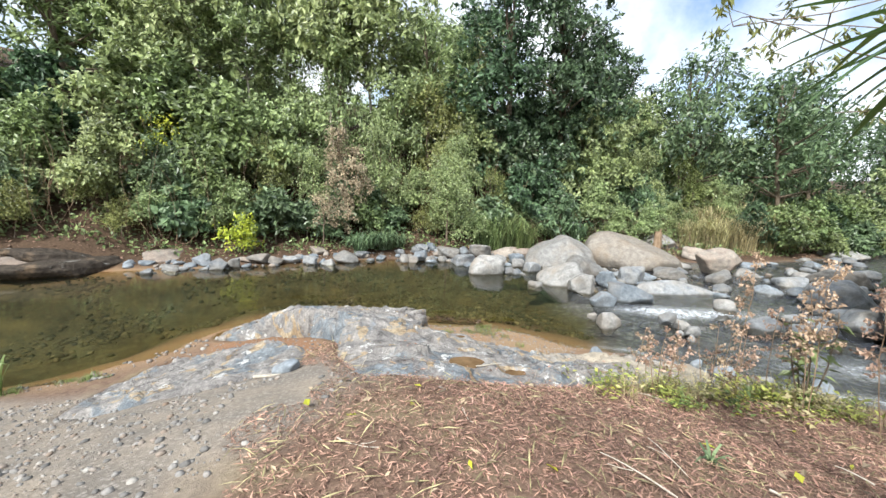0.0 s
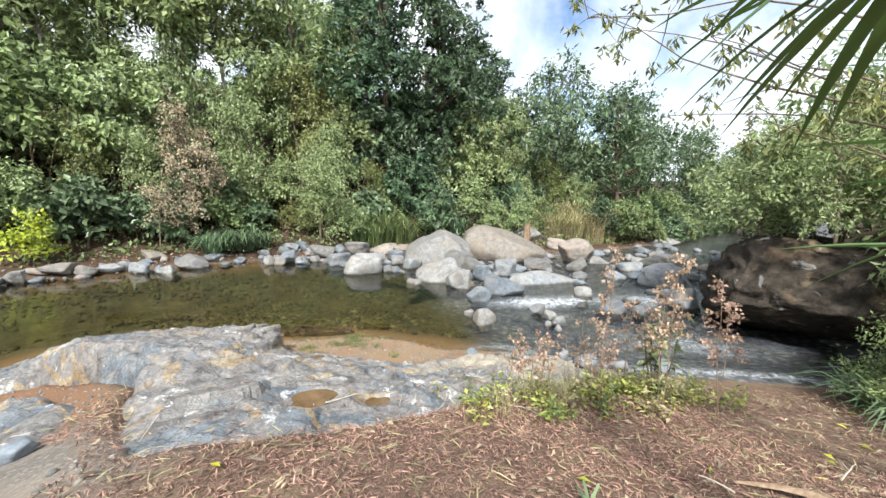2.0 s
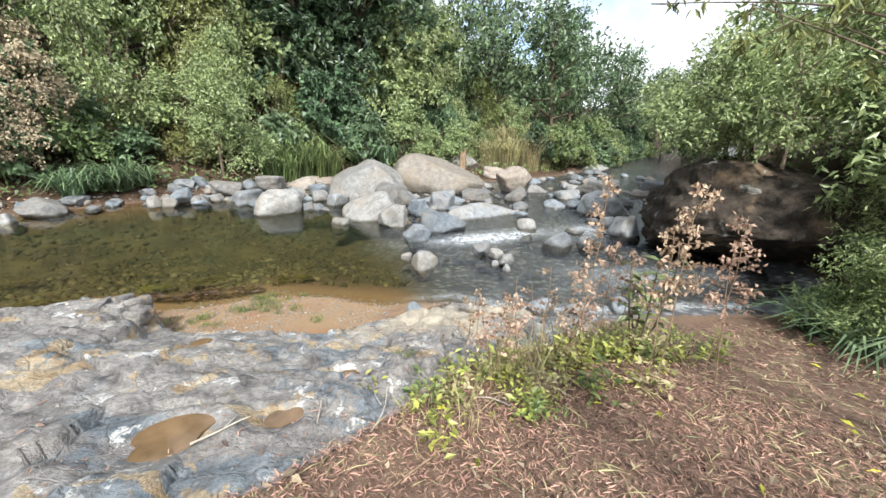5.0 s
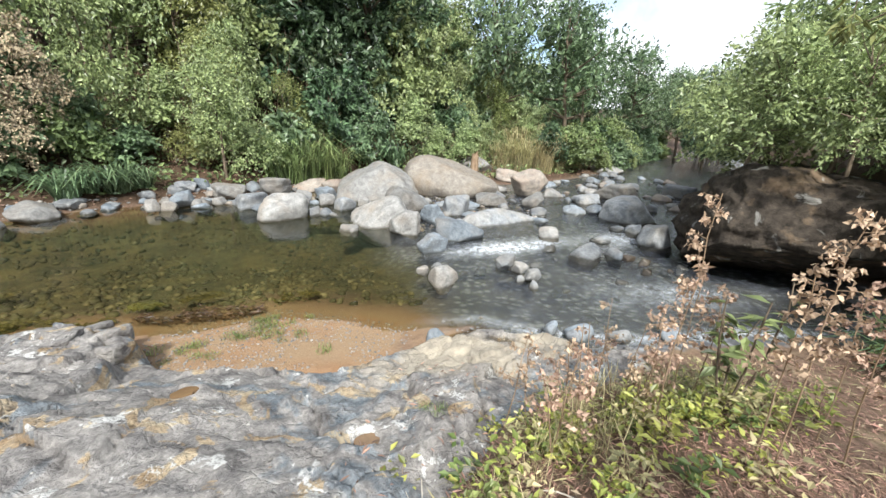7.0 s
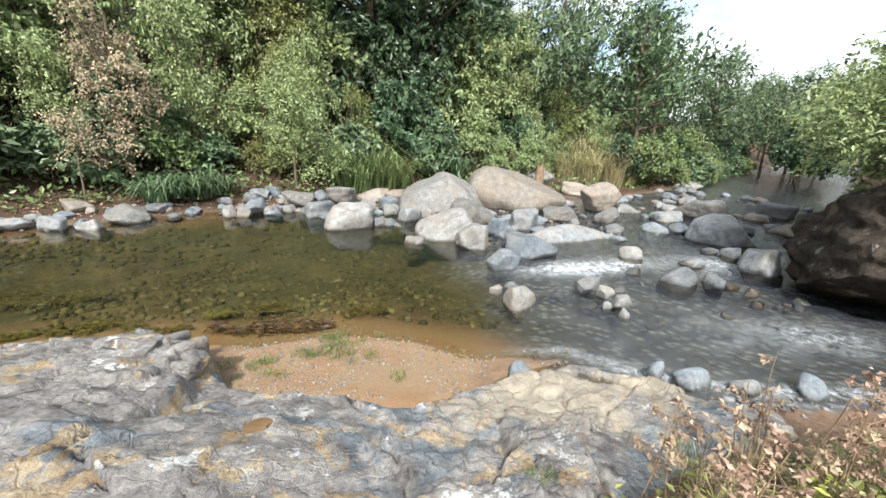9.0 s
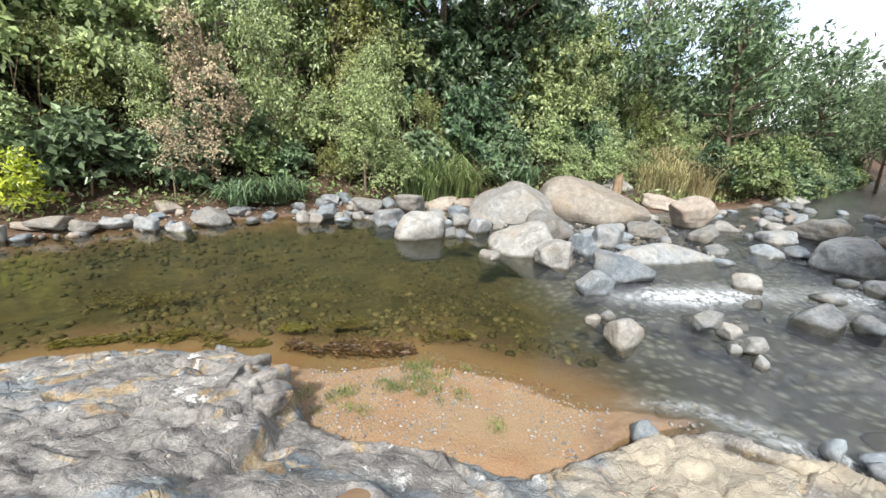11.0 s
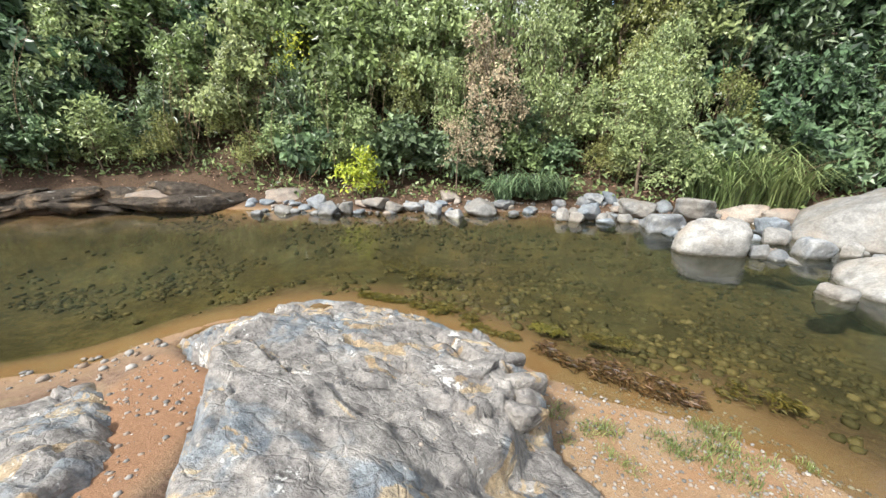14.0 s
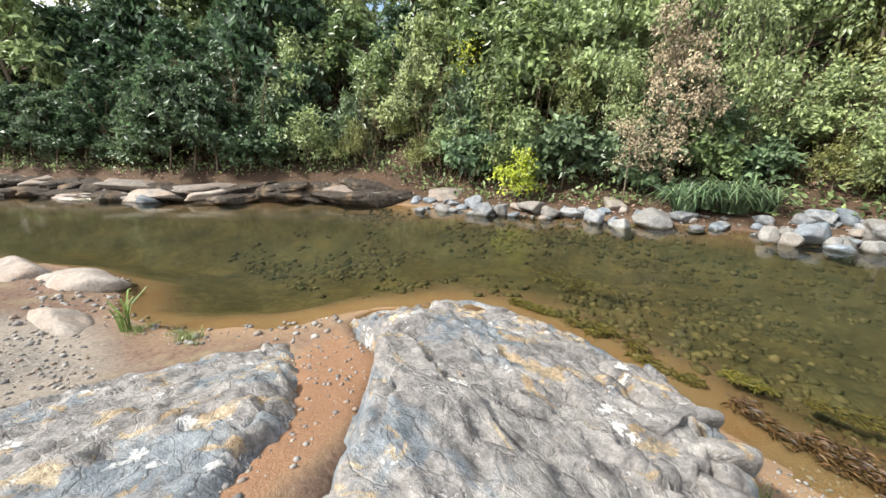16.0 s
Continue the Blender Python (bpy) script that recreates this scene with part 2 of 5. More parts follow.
bedst = m.mix(m.ramp(m.voronoi(11), (0.1, 0.0), (0.4, 0.7)), bedst, (0.05, 0.047, 0.028))
bedst = m.mix(m.ramp(n2, (0.4, 0.0), (0.7, 0.6)), bedst, (0.24, 0.19, 0.08))
alga = m.noise(1.1, 8, 0.72, dist=0.15)
bedst = m.mix(m.ramp(alga, (0.50, 0.0), (0.66, 0.7)), bedst, (0.19, 0.15, 0.066))
bedst = m.mix(m.ramp(alga, (0.34, 0.85), (0.46, 0.0)), bedst, (0.04, 0.038, 0.022))
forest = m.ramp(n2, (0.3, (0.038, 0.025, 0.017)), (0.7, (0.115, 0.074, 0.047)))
c = m.mix(m.attr("sand"), soil, sand)
c = m.mix(m.attr("red"), c, m.ramp(n3, (0.3, (0.16, 0.085, 0.046)), (0.7, (0.31, 0.18, 0.108))))
c = m.mix(m.attr("gravel"), c, grav)
c = m.mix(m.attr("bed"), c, bedst)
# stony rapids bed, paler and greyer to stand in for mirrored sky too
c = m.mix(m.attr("rapid"), c, m.ramp(m.voronoi(5.5), (0.1, (0.30, 0.305, 0.31)), (0.5, (0.10, 0.10, 0.105))))
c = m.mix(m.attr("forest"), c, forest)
m.color(c)
m.bump(m.math("ADD", n2, m.math("MULTIPLY", n3, 0.4)), 0.7, 0.03)
EARTH = m.m


def water_material(name, tint, murk, murk_color, calm, rough_scale):
    """A still or running sheet: what lies below shows through, the sky mirrors by its angle. Where it runs, more
    mirrored sky is painted in as blue-grey murk.
    """
    m = Mat(name)
    a1 = m.noise(3.0, 4, 0.6)
    mp = m.node("ShaderNodeMapping")
    mp.inputs["Rotation"].default_value = (0, 0, 0.75)
    mp.inputs["Scale"].default_value = (0.55, 1.7, 1.0)
    m.link(m.pos(), mp.inputs["Vector"])
    a2 = m.noise(rough_scale, 5, 0.6, mp.outputs["Vector"], 0.6)
    h = m.math("ADD", m.math("MULTIPLY", a1, 0.4), m.math("MULTIPLY", a2, 1.0))
    run = m.attr("run")
    bp = m.node("ShaderNodeBump", Distance=0.05)
    st = m.math("MULTIPLY_ADD", run, 0.8)
    st.node.inputs[2].default_value = calm
    m.link(st, bp.inputs["Strength"])
    m.link(h, bp.inputs["Height"])
    fr = m.node("ShaderNodeFresnel", IOR=1.33)
    m.link(bp.outputs["Normal"], fr.inputs["Normal"])
    gl = m.node("ShaderNodeBsdfGlossy", Roughness=0.03)
    m.link(bp.outputs["Normal"], gl.inputs["Normal"])
    tr = m.node("ShaderNodeBsdfTransparent")
    tr.inputs["Color"].default_value = (*tint, 1)
    df = m.node("ShaderNodeBsdfDiffuse")
    # blue-grey in the run: sky reflection painted as diffuse colour
    m.link(m.mix(run, murk_color, (0.25, 0.28, 0.37)), df.inputs["Color"])
    mk = m.node("ShaderNodeMixShader")
    deep = m.math("MULTIPLY", m.attr("deep"), murk)
    m.link(deep, mk.inputs["Fac"])
    m.link(tr.outputs["BSDF"], mk.inputs[1])
    m.link(df.outputs["BSDF"], mk.inputs[2])
    sf = m.node("ShaderNodeMixShader")
    m.link(fr.outputs["Fac"], sf.inputs["Fac"])
    m.link(mk.outputs["Shader"], sf.inputs[1])
    m.link(gl.outputs["BSDF"], sf.inputs[2])
    foam = m.node("ShaderNodeBsdfDiffuse")
    foam.inputs["Color"].default_value = (0.80, 0.83, 0.86, 1)
    fm = m.math("MULTIPLY", m.attr("foam"), m.ramp(m.noise(9, 6, 0.75, dist=1.0), (0.40, 0.0), (0.62, 1.0)))
    ff = m.node("ShaderNodeMixShader")
    m.link(fm, ff.inputs["Fac"])
    m.link(sf.outputs["Shader"], ff.inputs[1])
    m.link(foam.outputs["BSDF"], ff.inputs[2])
    m.link(ff.outputs["Shader"], m.out.inputs["Surface"])
    return m.m


WATER = water_material("river_water", (0.87, 0.85, 0.71), 0.22, (0.040, 0.050, 0.038), 0.035, 5.0)
MUD = Mat("muddy_puddle", 0.06, 0.5)
MUD.color(MUD.ramp(MUD.noise(6, 4), (0.3, (0.09, 0.055, 0.028)), (0.7, (0.19, 0.12, 0.065))))
MUD = MUD.m


# ---- mesh tools ----
def fade(t):
    t = np.clip(t, 0, 1)
    return t * t * (3 - 2 * t)


def hash2(i, j, seed=0):
    v = np.sin(i * 127.1 + j * 311.7 + seed * 74.7) * 43758.5453
    return v - np.floor(v)


def value2(x, y, seed=0):
    i, j = np.floor(x), np.floor(y)
    u, v = fade(x - i), fade(y - j)
    a, b = hash2(i, j, seed), hash2(i + 1, j, seed)
    c, d = hash2(i, j + 1, seed), hash2(i + 1, j + 1, seed)
    return (a * (1 - u) + b * u) * (1 - v) + (c * (1 - u) + d * u) * v


def fbm(x, y, octaves=4, seed=0, gain=0.5):
    total, amp, s = 0.0, 1.0, 0.0
    for o in range(octaves):
        total = total + amp * (value2(x * 2 ** o, y * 2 ** o, seed + o * 13) - 0.5) * 2
        s += amp
        amp *= gain
    return total / s


def cells(x, y, seed=0, tilt=0.0):
    """Nearest and second nearest cell distance, and a step of the nearest cell, leaning by tilt."""
    i0, j0 = np.floor(x), np.floor(y)
    f1, f2, idn = np.full(x.shape, 9.0), np.full(x.shape, 9.0), np.zeros(x.shape)
    for di in (-1, 0, 1):
        for dj in (-1, 0, 1):
            i, j = i0 + di, j0 + dj
            ox, oy = i + hash2(i, j, seed) - x, j + hash2(i, j, seed + 5) - y
            d = np.hypot(ox, oy)
            lean = ox * (hash2(i, j, seed + 21) - 0.5) + oy * (hash2(i, j, seed + 33) - 0.5)
            near = d < f1
            f2 = np.where(near, f1, np.minimum(f2, d))
            idn = np.where(near, hash2(i, j, seed + 9) - 0.5 + tilt * lean, idn)
            f1 = np.where(near, d, f1)
    return f1, f2, idn


def line_distance(x, y, pts, closed=False):
    """Signed distance to a line of points: positive on its left."""
    pts = np.array(pts, float)
    a, b = (pts, np.roll(pts, -1, 0)) if closed else (pts[:-1], pts[1:])
    best, sign = np.full(np.shape(x), 1e9), np.ones(np.shape(x))
    for (ax, ay), (bx, by) in zip(a, b):
        dx, dy = bx - ax, by - ay
        t = np.clip(((x - ax) * dx + (y - ay) * dy) / (dx * dx + dy * dy), 0, 1)
        d = np.hypot(x - ax - t * dx, y - ay - t * dy)
        side = np.where(dx * (y - ay) - dy * (x - ax) > 0, 1.0, -1.0)
        near = d < best - 1e-9
        best, sign = np.where(near, d, best), np.where(near, side, sign)
    return best * sign


def inside_distance(x, y, pts):
    """Distance to a closed outline, positive inside."""
    d = np.abs(line_distance(x, y, pts, True))
    inn = np.zeros(np.shape(x), bool)
    n = len(pts)
    for k in range(n):
        (ax, ay), (bx, by) = pts[k], pts[(k + 1) % n]
        cross = (ay > y) != (by > y)
        inn ^= cross & (x < (bx - ax) * (y - ay) / ((by - ay) if by != ay else 1e-9) + ax)
    return np.where(inn, d, -d)


def mesh_of(name, verts, faces, mats, smooth=True, masks=None, index=None):
    me = bpy.data.meshes.new(name)
    verts, faces = np.asarray(verts, np.float32), np.asarray(faces, np.int32)
    k = faces.shape[1]
    me.vertices.add(len(verts))
    me.vertices.foreach_set("co", verts.ravel())
    me.loops.add(faces.size)
    me.loops.foreach_set("vertex_index", faces.ravel())
    me.polygons.add(len(faces))
    me.polygons.foreach_set("loop_start", np.arange(0, faces.size, k, dtype=np.int32))
    me.polygons.foreach_set("loop_total", np.full(len(faces), k, np.int32))
    me.update(calc_edges=True)
    me.polygons.foreach_set("use_smooth", np.full(len(faces), smooth))
    for mt in (mats if isinstance(mats, (list, tuple)) else [mats]):
        me.materials.append(mt)
    if index is not None:
        me.polygons.foreach_set("material_index", np.asarray(index, np.int32))
    for key, val in (masks or {}).items():
        at = me.attributes.new(key, "FLOAT", "POINT")
        at.data.foreach_set("value", np.asarray(val, np.float32))
    me.update()
    return me


def part(name, mesh, parent=None, label=""):
    ob = new(name, mesh)
    if parent:
        ob.parent = parent
    return tagged(ob, label) if label else ob


def grid(xs, ys):
    gx, gy = np.meshgrid(xs, ys)
    nx, ny = len(xs), len(ys)
    i = np.arange((ny - 1) * nx).reshape(ny - 1, nx)[:, :-1].ravel()
    return gx.ravel(), gy.ravel(), np.stack([i, i + 1, i + 1 + nx, i + nx], 1)


class Soup:
    """Collects quads."""

    def __init__(self):
        self.v, self.f, self.n = [], [], 0

    def add(self, v, f):
        self.v.append(np.asarray(v, float))
        self.f.append(np.asarray(f) + self.n)
        self.n += len(v)

    def tube(self, pts, radii, sides=6):
        pts = np.asarray(pts, float)
        n = len(pts)
        tang = np.gradient(pts, axis=0)
        tang /= np.linalg.norm(tang, axis=1)[:, None] + 1e-9
        ref = np.where(np.abs(tang[:, 2:3]) > 0.9, [[1.0, 0, 0]], [[0, 0, 1.0]])
        u = np.cross(tang, ref)
        u /= np.linalg.norm(u, axis=1)[:, None] + 1e-9
        w = np.cross(tang, u)
        a = np.arange(sides) * 2 * np.pi / sides
        r = np.asarray(radii, float)[:, None, None]
        v = pts[:, None] + r * (np.cos(a)[None, :, None] * u[:, None] + np.sin(a)[None, :, None] * w[:, None])
        f = []
        for i in range(n - 1):
            for j in range(sides):
                k = (j + 1) % sides
                f.append((i * sides + j, i * sides + k, (i + 1) * sides + k, (i + 1) * sides + j))
        self.add(v.reshape(-1, 3), f)

    def leaves(self, base, along, up, length, width):
        """One folded four-cornered leaf at each base."""
        along = along / (np.linalg.norm(along, axis=1)[:, None] + 1e-9)
        side = np.cross(along, up)
        side /= np.linalg.norm(side, axis=1)[:, None] + 1e-9
        nor = np.cross(side, along)
        L, W = np.asarray(length)[:, None], np.asarray(width)[:, None]
        m = base + along * L * 0.45
        v = np.stack([base, m + side * W / 2 + nor * W * 0.12, base + along * L - nor * L * 0.12, m - side * W / 2 + nor * W * 0.12], 1)
        n = len(base)
        self.add(v.reshape(-1, 3), np.arange(4 * n).reshape(n, 4))

    def mesh(self, name, mat, smooth=True):
        return mesh_of(name, np.concatenate(self.v), np.concatenate(self.f), mat, smooth)


# ---- the plan: both water lines, the bedrock's outlines ----
NEAR = [(-80, -22), (-40, -8), (-25, -2), (-14, 2.6), (-11, 3.9), (-9.5, 4.9), (-7.6, 5.6), (-6.2, 5.3), (-4.9, 5.8), (-4.1, 6.7), (-3.7, 7.8), (-3.1, 8.7),
        (-2.2, 9.15), (-0.1, 8.9), (0.9, 8.45), (1.9, 8.5), (2.8, 7.8), (3.5, 7.3), (4.6, 7.0), (5.2, 6.3), (6.2, 5.6), (7.2, 5.2), (8.2, 4.8),
        (9.4, 4.2), (11, 3.9), (12.6, 5.2), (13.6, 7.6), (17, 9.4), (22, 11.5), (30, 15), (80, 34)]
FAR = [(-80, -12), (-40, -2.5), (-26, 3), (-23, 5), (-17.8, 8), (-15.7, 9.6), (-13.2, 12.7), (-8.9, 14.1), (-5.4, 15.5), (-2.1, 17), (0, 17.6),
       (4, 18.2), (8, 18.8), (12, 18.0), (16, 18.0), (20, 18.8), (26, 21), (35, 25), (80, 44)]
MAIN_ROCK = [(-0.72, 5.0), (-0.8, 5.6), (-1.2, 6.05), (-1.75, 6.5), (-2.2, 6.95), (-3.0, 7.15), (-3.6, 7.4), (-3.75, 7.9), (-3.1, 8.75), (-2.2, 9.2), (-1.0, 9.0), (-0.05, 8.75), (0.55, 8.1),
             (0.85, 7.5), (1.6, 7.15), (2.5, 6.7), (3.0, 6.8), (3.9, 7.0), (4.7, 6.9), (5.3, 6.15), (6.3, 5.45), (6.0, 4.95), (5.0, 5.0), (4.2, 4.95), (3.4, 4.75), (2.9, 4.4),
             (2.3, 4.1), (1.5, 3.75), (0.4, 3.55), (-0.1, 3.5), (-0.5, 4.2)]
LEFT_SLAB = [(-3.6, 4.2), (-3.85, 5.1), (-3.9, 5.9), (-3.7, 6.8), (-3.2, 6.65), (-2.6, 6.4), (-2.12, 6.22), (-1.62, 5.95), (-1.36, 5.68), (-1.05, 5.35), (-0.92, 5.0), (-0.9, 4.3), (-1.7, 3.95), (-3.0, 3.9)]
BEACH = [(0.6, 8.3), (1.0, 8.7), (2.0, 8.8), (3.0, 8.0), (3.7, 7.3), (3.0, 6.6), (2.3, 6.5), (1.4, 6.9), (0.7, 7.4)]
REDSAND = [(-3.4, 7.2), (-2.9, 6.1), (-2.0, 5.6), (-1.2, 4.7), (-0.8, 5.2), (-1.4, 6.4), (-2.0, 7.1)]
GRAVEL = [(-0.6, 1.2), (-0.6, 2.2), (-0.2, 2.9), (0.1, 3.6), (-0.8, 4.6), (-3, 5.2), (-6, 5), (-8, 3), (-5, 0), (-2, -1)]


def near_rise(d):
    return np.interp(d, [-0.5, 0, 1, 2, 3, 4, 5, 6, 8, 14, 60, 400], [-0.1, 0, 0.12, 0.38, 0.68, 1.0, 1.28, 1.45, 1.6, 2.0, 5, 20])


def far_rise(d, x):
    a = np.interp(d, [0, 0.6, 1.6, 2.6, 5, 14, 30, 60, 400], [0, 0.16, 0.5, 1.0, 2.3, 8.0, 13, 16, 30])
    b = np.interp(d, [0, 1.5, 4, 8, 14, 30, 60, 400], [0, 0.3, 0.7, 1.4, 2.6, 5, 9, 25])
    left = fade((-9.5 - x) / 2.5)
    a = a + left * 0.75 * fade(d / 0.9)
    w = fade((x - 7) / 8)
    return a * (1 - w) + b * w


def terrain(x, y, under=True):
    """Ground height with its masks."""
    x, y = np.asarray(x, float), np.asarray(y, float)
    dn = -line_distance(x, y, NEAR)
    df = line_distance(x, y, FAR)
    rough = fbm(x * 0.9, y * 0.9, 4, 3)
    z_n = near_rise(dn) + 0.22 * np.exp(-((x - 4.9) / 1.3) ** 2 - ((y - 3.9) / 0.8) ** 2) + rough * 0.05 * fade(dn) + 0.012 * fbm(x * 6, y * 6, 3, 8)
    z_n = z_n + 1.6 * fade((x - 11.5) / 4) * fade(dn / 3)
    z_f = far_rise(df, x) + rough * 0.18 * fade(df / 2)
    depth = np.minimum(np.minimum(-dn * (0.19 + 0.22 * fade((-4 - x) / 3)), -df * 0.30), 0.75 + 0.5 * fade((-6 - x) / 6))
    depth = np.minimum(depth, 0.30 + 0.9 * (1 - fade((x - 2.2 - 0.25 * (y - 8)) / 3.2)))
    z_b = -np.clip(depth, 0, 2) + 0.05 * rough
    z = np.where(dn > 0, z_n, np.where(df > 0, z_f, z_b))
    rock = np.maximum(inside_distance(x, y, MAIN_ROCK), inside_distance(x, y, LEFT_SLAB))
    if under:
        z = z - 0.16 * fade(rock / 0.12 - 0.5)
        beach = inside_distance(x, y, BEACH)
        z = np.where(dn > 0, z * (1 - 0.45 * fade(beach / 0.5 + 0.5)), z)
    return z, dn, df


def ground_z(x, y):
    return float(terrain(np.array([x]), np.array([y]))[0][0])


def stretch(lo, hi, step, far, rate=1.13):
    mid = list(np.arange(lo, hi, step))
    s, out = step, []
    v = mid[-1]
    while v < far:
        s *= rate
        v += s
        out.append(v)
    s, v, pre = step, mid[0], []
    while v > -far:
        s *= rate
        v -= s
        pre.append(v)
    return np.array(pre[::-1] + mid + out)


gx, gy, gf = grid(stretch(-9, 10, 0.085, 900), stretch(-2.5, 20, 0.10, 900))
gz, gdn, gdf = terrain(gx, gy)
sand_m = fade(inside_distance(gx, gy, BEACH) / 0.3 + 0.6)
sand_m = np.maximum(sand_m, fade(inside_distance(gx, gy, REDSAND) / 0.2 + 0.6))
sand_m = np.maximum(sand_m, fade(1 - np.abs(gdn + 0.3) / (1.1 - 0.5 * fade((-4 - gx) / 3))) * np.where(gx < 4.3, 1, 0.5))
sand_m = np.maximum(sand_m, fade(1 - np.abs(gdf) / 1.0) * fade((-7 - gx) / 2) * fade((gx + 13.5) / 1.5))
grav_m = np.where(gdn > 0.2, fade(inside_distance(gx, gy, GRAVEL) / 0.7 + 0.5 + 0.35 * fbm(gx * 2, gy * 2, 3, 4)), 0)
bed_m = fade((-gz - 0.10) / 0.28 + 0.25 * fbm(gx * 1.5, gy * 1.5, 3, 6)) * (gdn < 0) * (gdf < 0)
bed_m = np.maximum(bed_m, ((gdn < 0) & (gdf < 0)) * 0.9 * fade((gx - 3.6) / 1.6))
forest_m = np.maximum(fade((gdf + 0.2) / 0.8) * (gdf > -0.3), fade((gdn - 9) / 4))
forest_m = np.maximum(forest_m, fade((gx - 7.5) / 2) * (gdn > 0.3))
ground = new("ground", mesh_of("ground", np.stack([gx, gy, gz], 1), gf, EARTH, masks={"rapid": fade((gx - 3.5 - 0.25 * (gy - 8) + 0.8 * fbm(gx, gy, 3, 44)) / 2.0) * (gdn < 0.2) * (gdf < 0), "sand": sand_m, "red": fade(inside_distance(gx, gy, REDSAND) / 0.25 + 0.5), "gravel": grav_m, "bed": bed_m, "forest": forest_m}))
tagged(ground, "brown earth bank, orange sand and stony river bed", "ground", kind="structure")


# ---- water ----
def flow(x, y):
    """How fast the water runs: still in the pool, rapid past the boulders."""
    return fade((x - 3.6 + (y - 8) * -0.25) / 2.2)


gx, gy, gf = grid(stretch(-8, 13, 0.085, 120), stretch(3, 18, 0.085, 120))
tz, wdn, wdf = terrain(gx, gy, False)
run = flow(gx, gy)
wz = run * (0.045 * fbm(gx * 2.2 + gy, gy * 3.0 - gx * 0.8, 4, 21) + 0.02 * fbm(gx * 6, gy * 8, 3, 5))
foam = np.exp(-((gx - 7.6) / 1.5) ** 2 - ((gy - 9.85 + (gx - 7.6) * 0.05) / 0.32) ** 2)
foam = foam + 0.35 * np.exp(-((gx - 9.0) / 1.4) ** 2 - ((gy - 6.3 + (gx - 9) * 0.3) / 0.6) ** 2) + 0.7 * np.exp(-((gx - 11.5) / 1.2) ** 2 - ((gy - 9.3) / 0.5) ** 2)
foam = foam + run * 0.07 * fade(fbm(gx * 1.6, gy * 2.6, 4, 31) * 3 - 0.55) + run * 0.5 * np.exp(-((wdn + 0.15) / 0.12) ** 2)
wz = wz - 0.10 * fade((gx - 5.6) / 1.5) * fade((10.6 - gy) / 1.4) * fade((gx + gy - 13.6) / 1.5)
keep = (wdn < 0.6) & (wdf < 0.6)
fk = keep[gf].any(1)
deep = fade((-tz - 0.05) / 0.75)
# deep: murk by depth; its run term carries the painted sky reflection
water = new("water", mesh_of("water", np.stack([gx, gy, wz], 1), gf[fk], WATER, masks={"run": run, "foam": np.clip(foam, 0, 1), "deep": np.maximum(deep * (1 - 0.5 * run), run * 0.42)}))
tagged(water, "clear olive-green pool running into shallow rapids", "water", kind="structure")


# ---- stone shapes ----
def ico(sub):
    bm = bmesh.new()
    bmesh.ops.create_icosphere(bm, subdivisions=sub, radius=1)
    v = np.array([p.co[:] for p in bm.verts])
    f = np.array([[q.index for q in p.verts] for p in bm.faces])
    bm.free()
    return v, f


ICO = {k: ico(k) for k in (2, 3, 4, 5, 6)}


def noise3(v, scale, seed):
    o = Vector((seed * 7.13, seed * 3.71, seed * 5.37))
    return np.array([noise.fractal(Vector(p) * scale + o, 1.0, 2.0, 3) for p in v])


def stone_mesh(name, seed, mat, sub=4, sharp=0.5, lump=0.16, skew=0.0, planes=None):
    """A worn stone in a unit box: a block of flat faces with rounded edges."""
    rng = np.random.RandomState(seed)
    v, f = ICO[sub]
    nrm = rng.normal(size=(13, 3))
    off = rng.uniform(0.66 - 0.10 * sharp, 0.98, 13)
    if planes:
        nrm = np.concatenate([nrm, [q[:3] for q in planes]])
        off = np.concatenate([np.maximum(off, 0.86), [q[3] for q in planes]])
    nrm = np.concatenate([nrm / np.linalg.norm(nrm, axis=1)[:, None], np.eye(3), -np.eye(3)])
    off = np.concatenate([off, np.ones(6)])
    p = 7 + 11 * sharp
    r = (np.maximum(v @ nrm.T / off, 0) ** p).sum(1) ** (-1 / p)
    v = v * r[:, None]
    v = v * (1 + lump * 0.55 * noise3(v, 0.9, seed) + 0.045 * noise3(v, 2.6, seed + 50) + 0.012 * noise3(v, 8.0, seed + 70))[:, None]
    if skew:
        v[:, 2] *= 1 - skew * v[:, 0]
    lo, hi = v.min(0), v.max(0)
    v = (v - (lo + hi) / 2) / ((hi - lo) / 2)
    return mesh_of(name, v, f, mat)


BLOCKS = [stone_mesh("block", 280 + q, BEDROCK, 4, 2.2, 0.3) for q in range(3)]


# ---- bedrock on the near shore ----
POTHOLES = [(-3.1, 7.75, 0.14), (-2.6, 7.6, 0.17), (-3.0, 8.4, 0.15), (-2.35, 8.6, 0.19), (2.3, 5.1, 0.13), (1.15, 6.18, 0.12), (1.05, 4.5, 0.27), (1.68, 4.52, 0.15), (3.88, 6.3, 0.14)]


def mound(x, y):
    """The hump of the outcrop: a flat-topped block with a steep broken side towards the beach."""
    hump = 0.37 * np.exp(-((x + 0.8) / 2.0) ** 4 - ((y - 7.1) / 1.8) ** 4)
    cliff = fade((0.60 + 0.35 * (y - 7.1) + 0.18 * fbm(x * 2.2, y * 2.2, 3, 95) - x) / 0.16)
    return hump * (1 - 0.7 * (1 - cliff) * fade((y - 6.2) / 0.7))


def pothole_level(px, py):
    return float(terrain(np.array([px]), np.array([py]), False)[0][0]) + float(mound(np.array([px]), np.array([py]))[0]) + 0.05


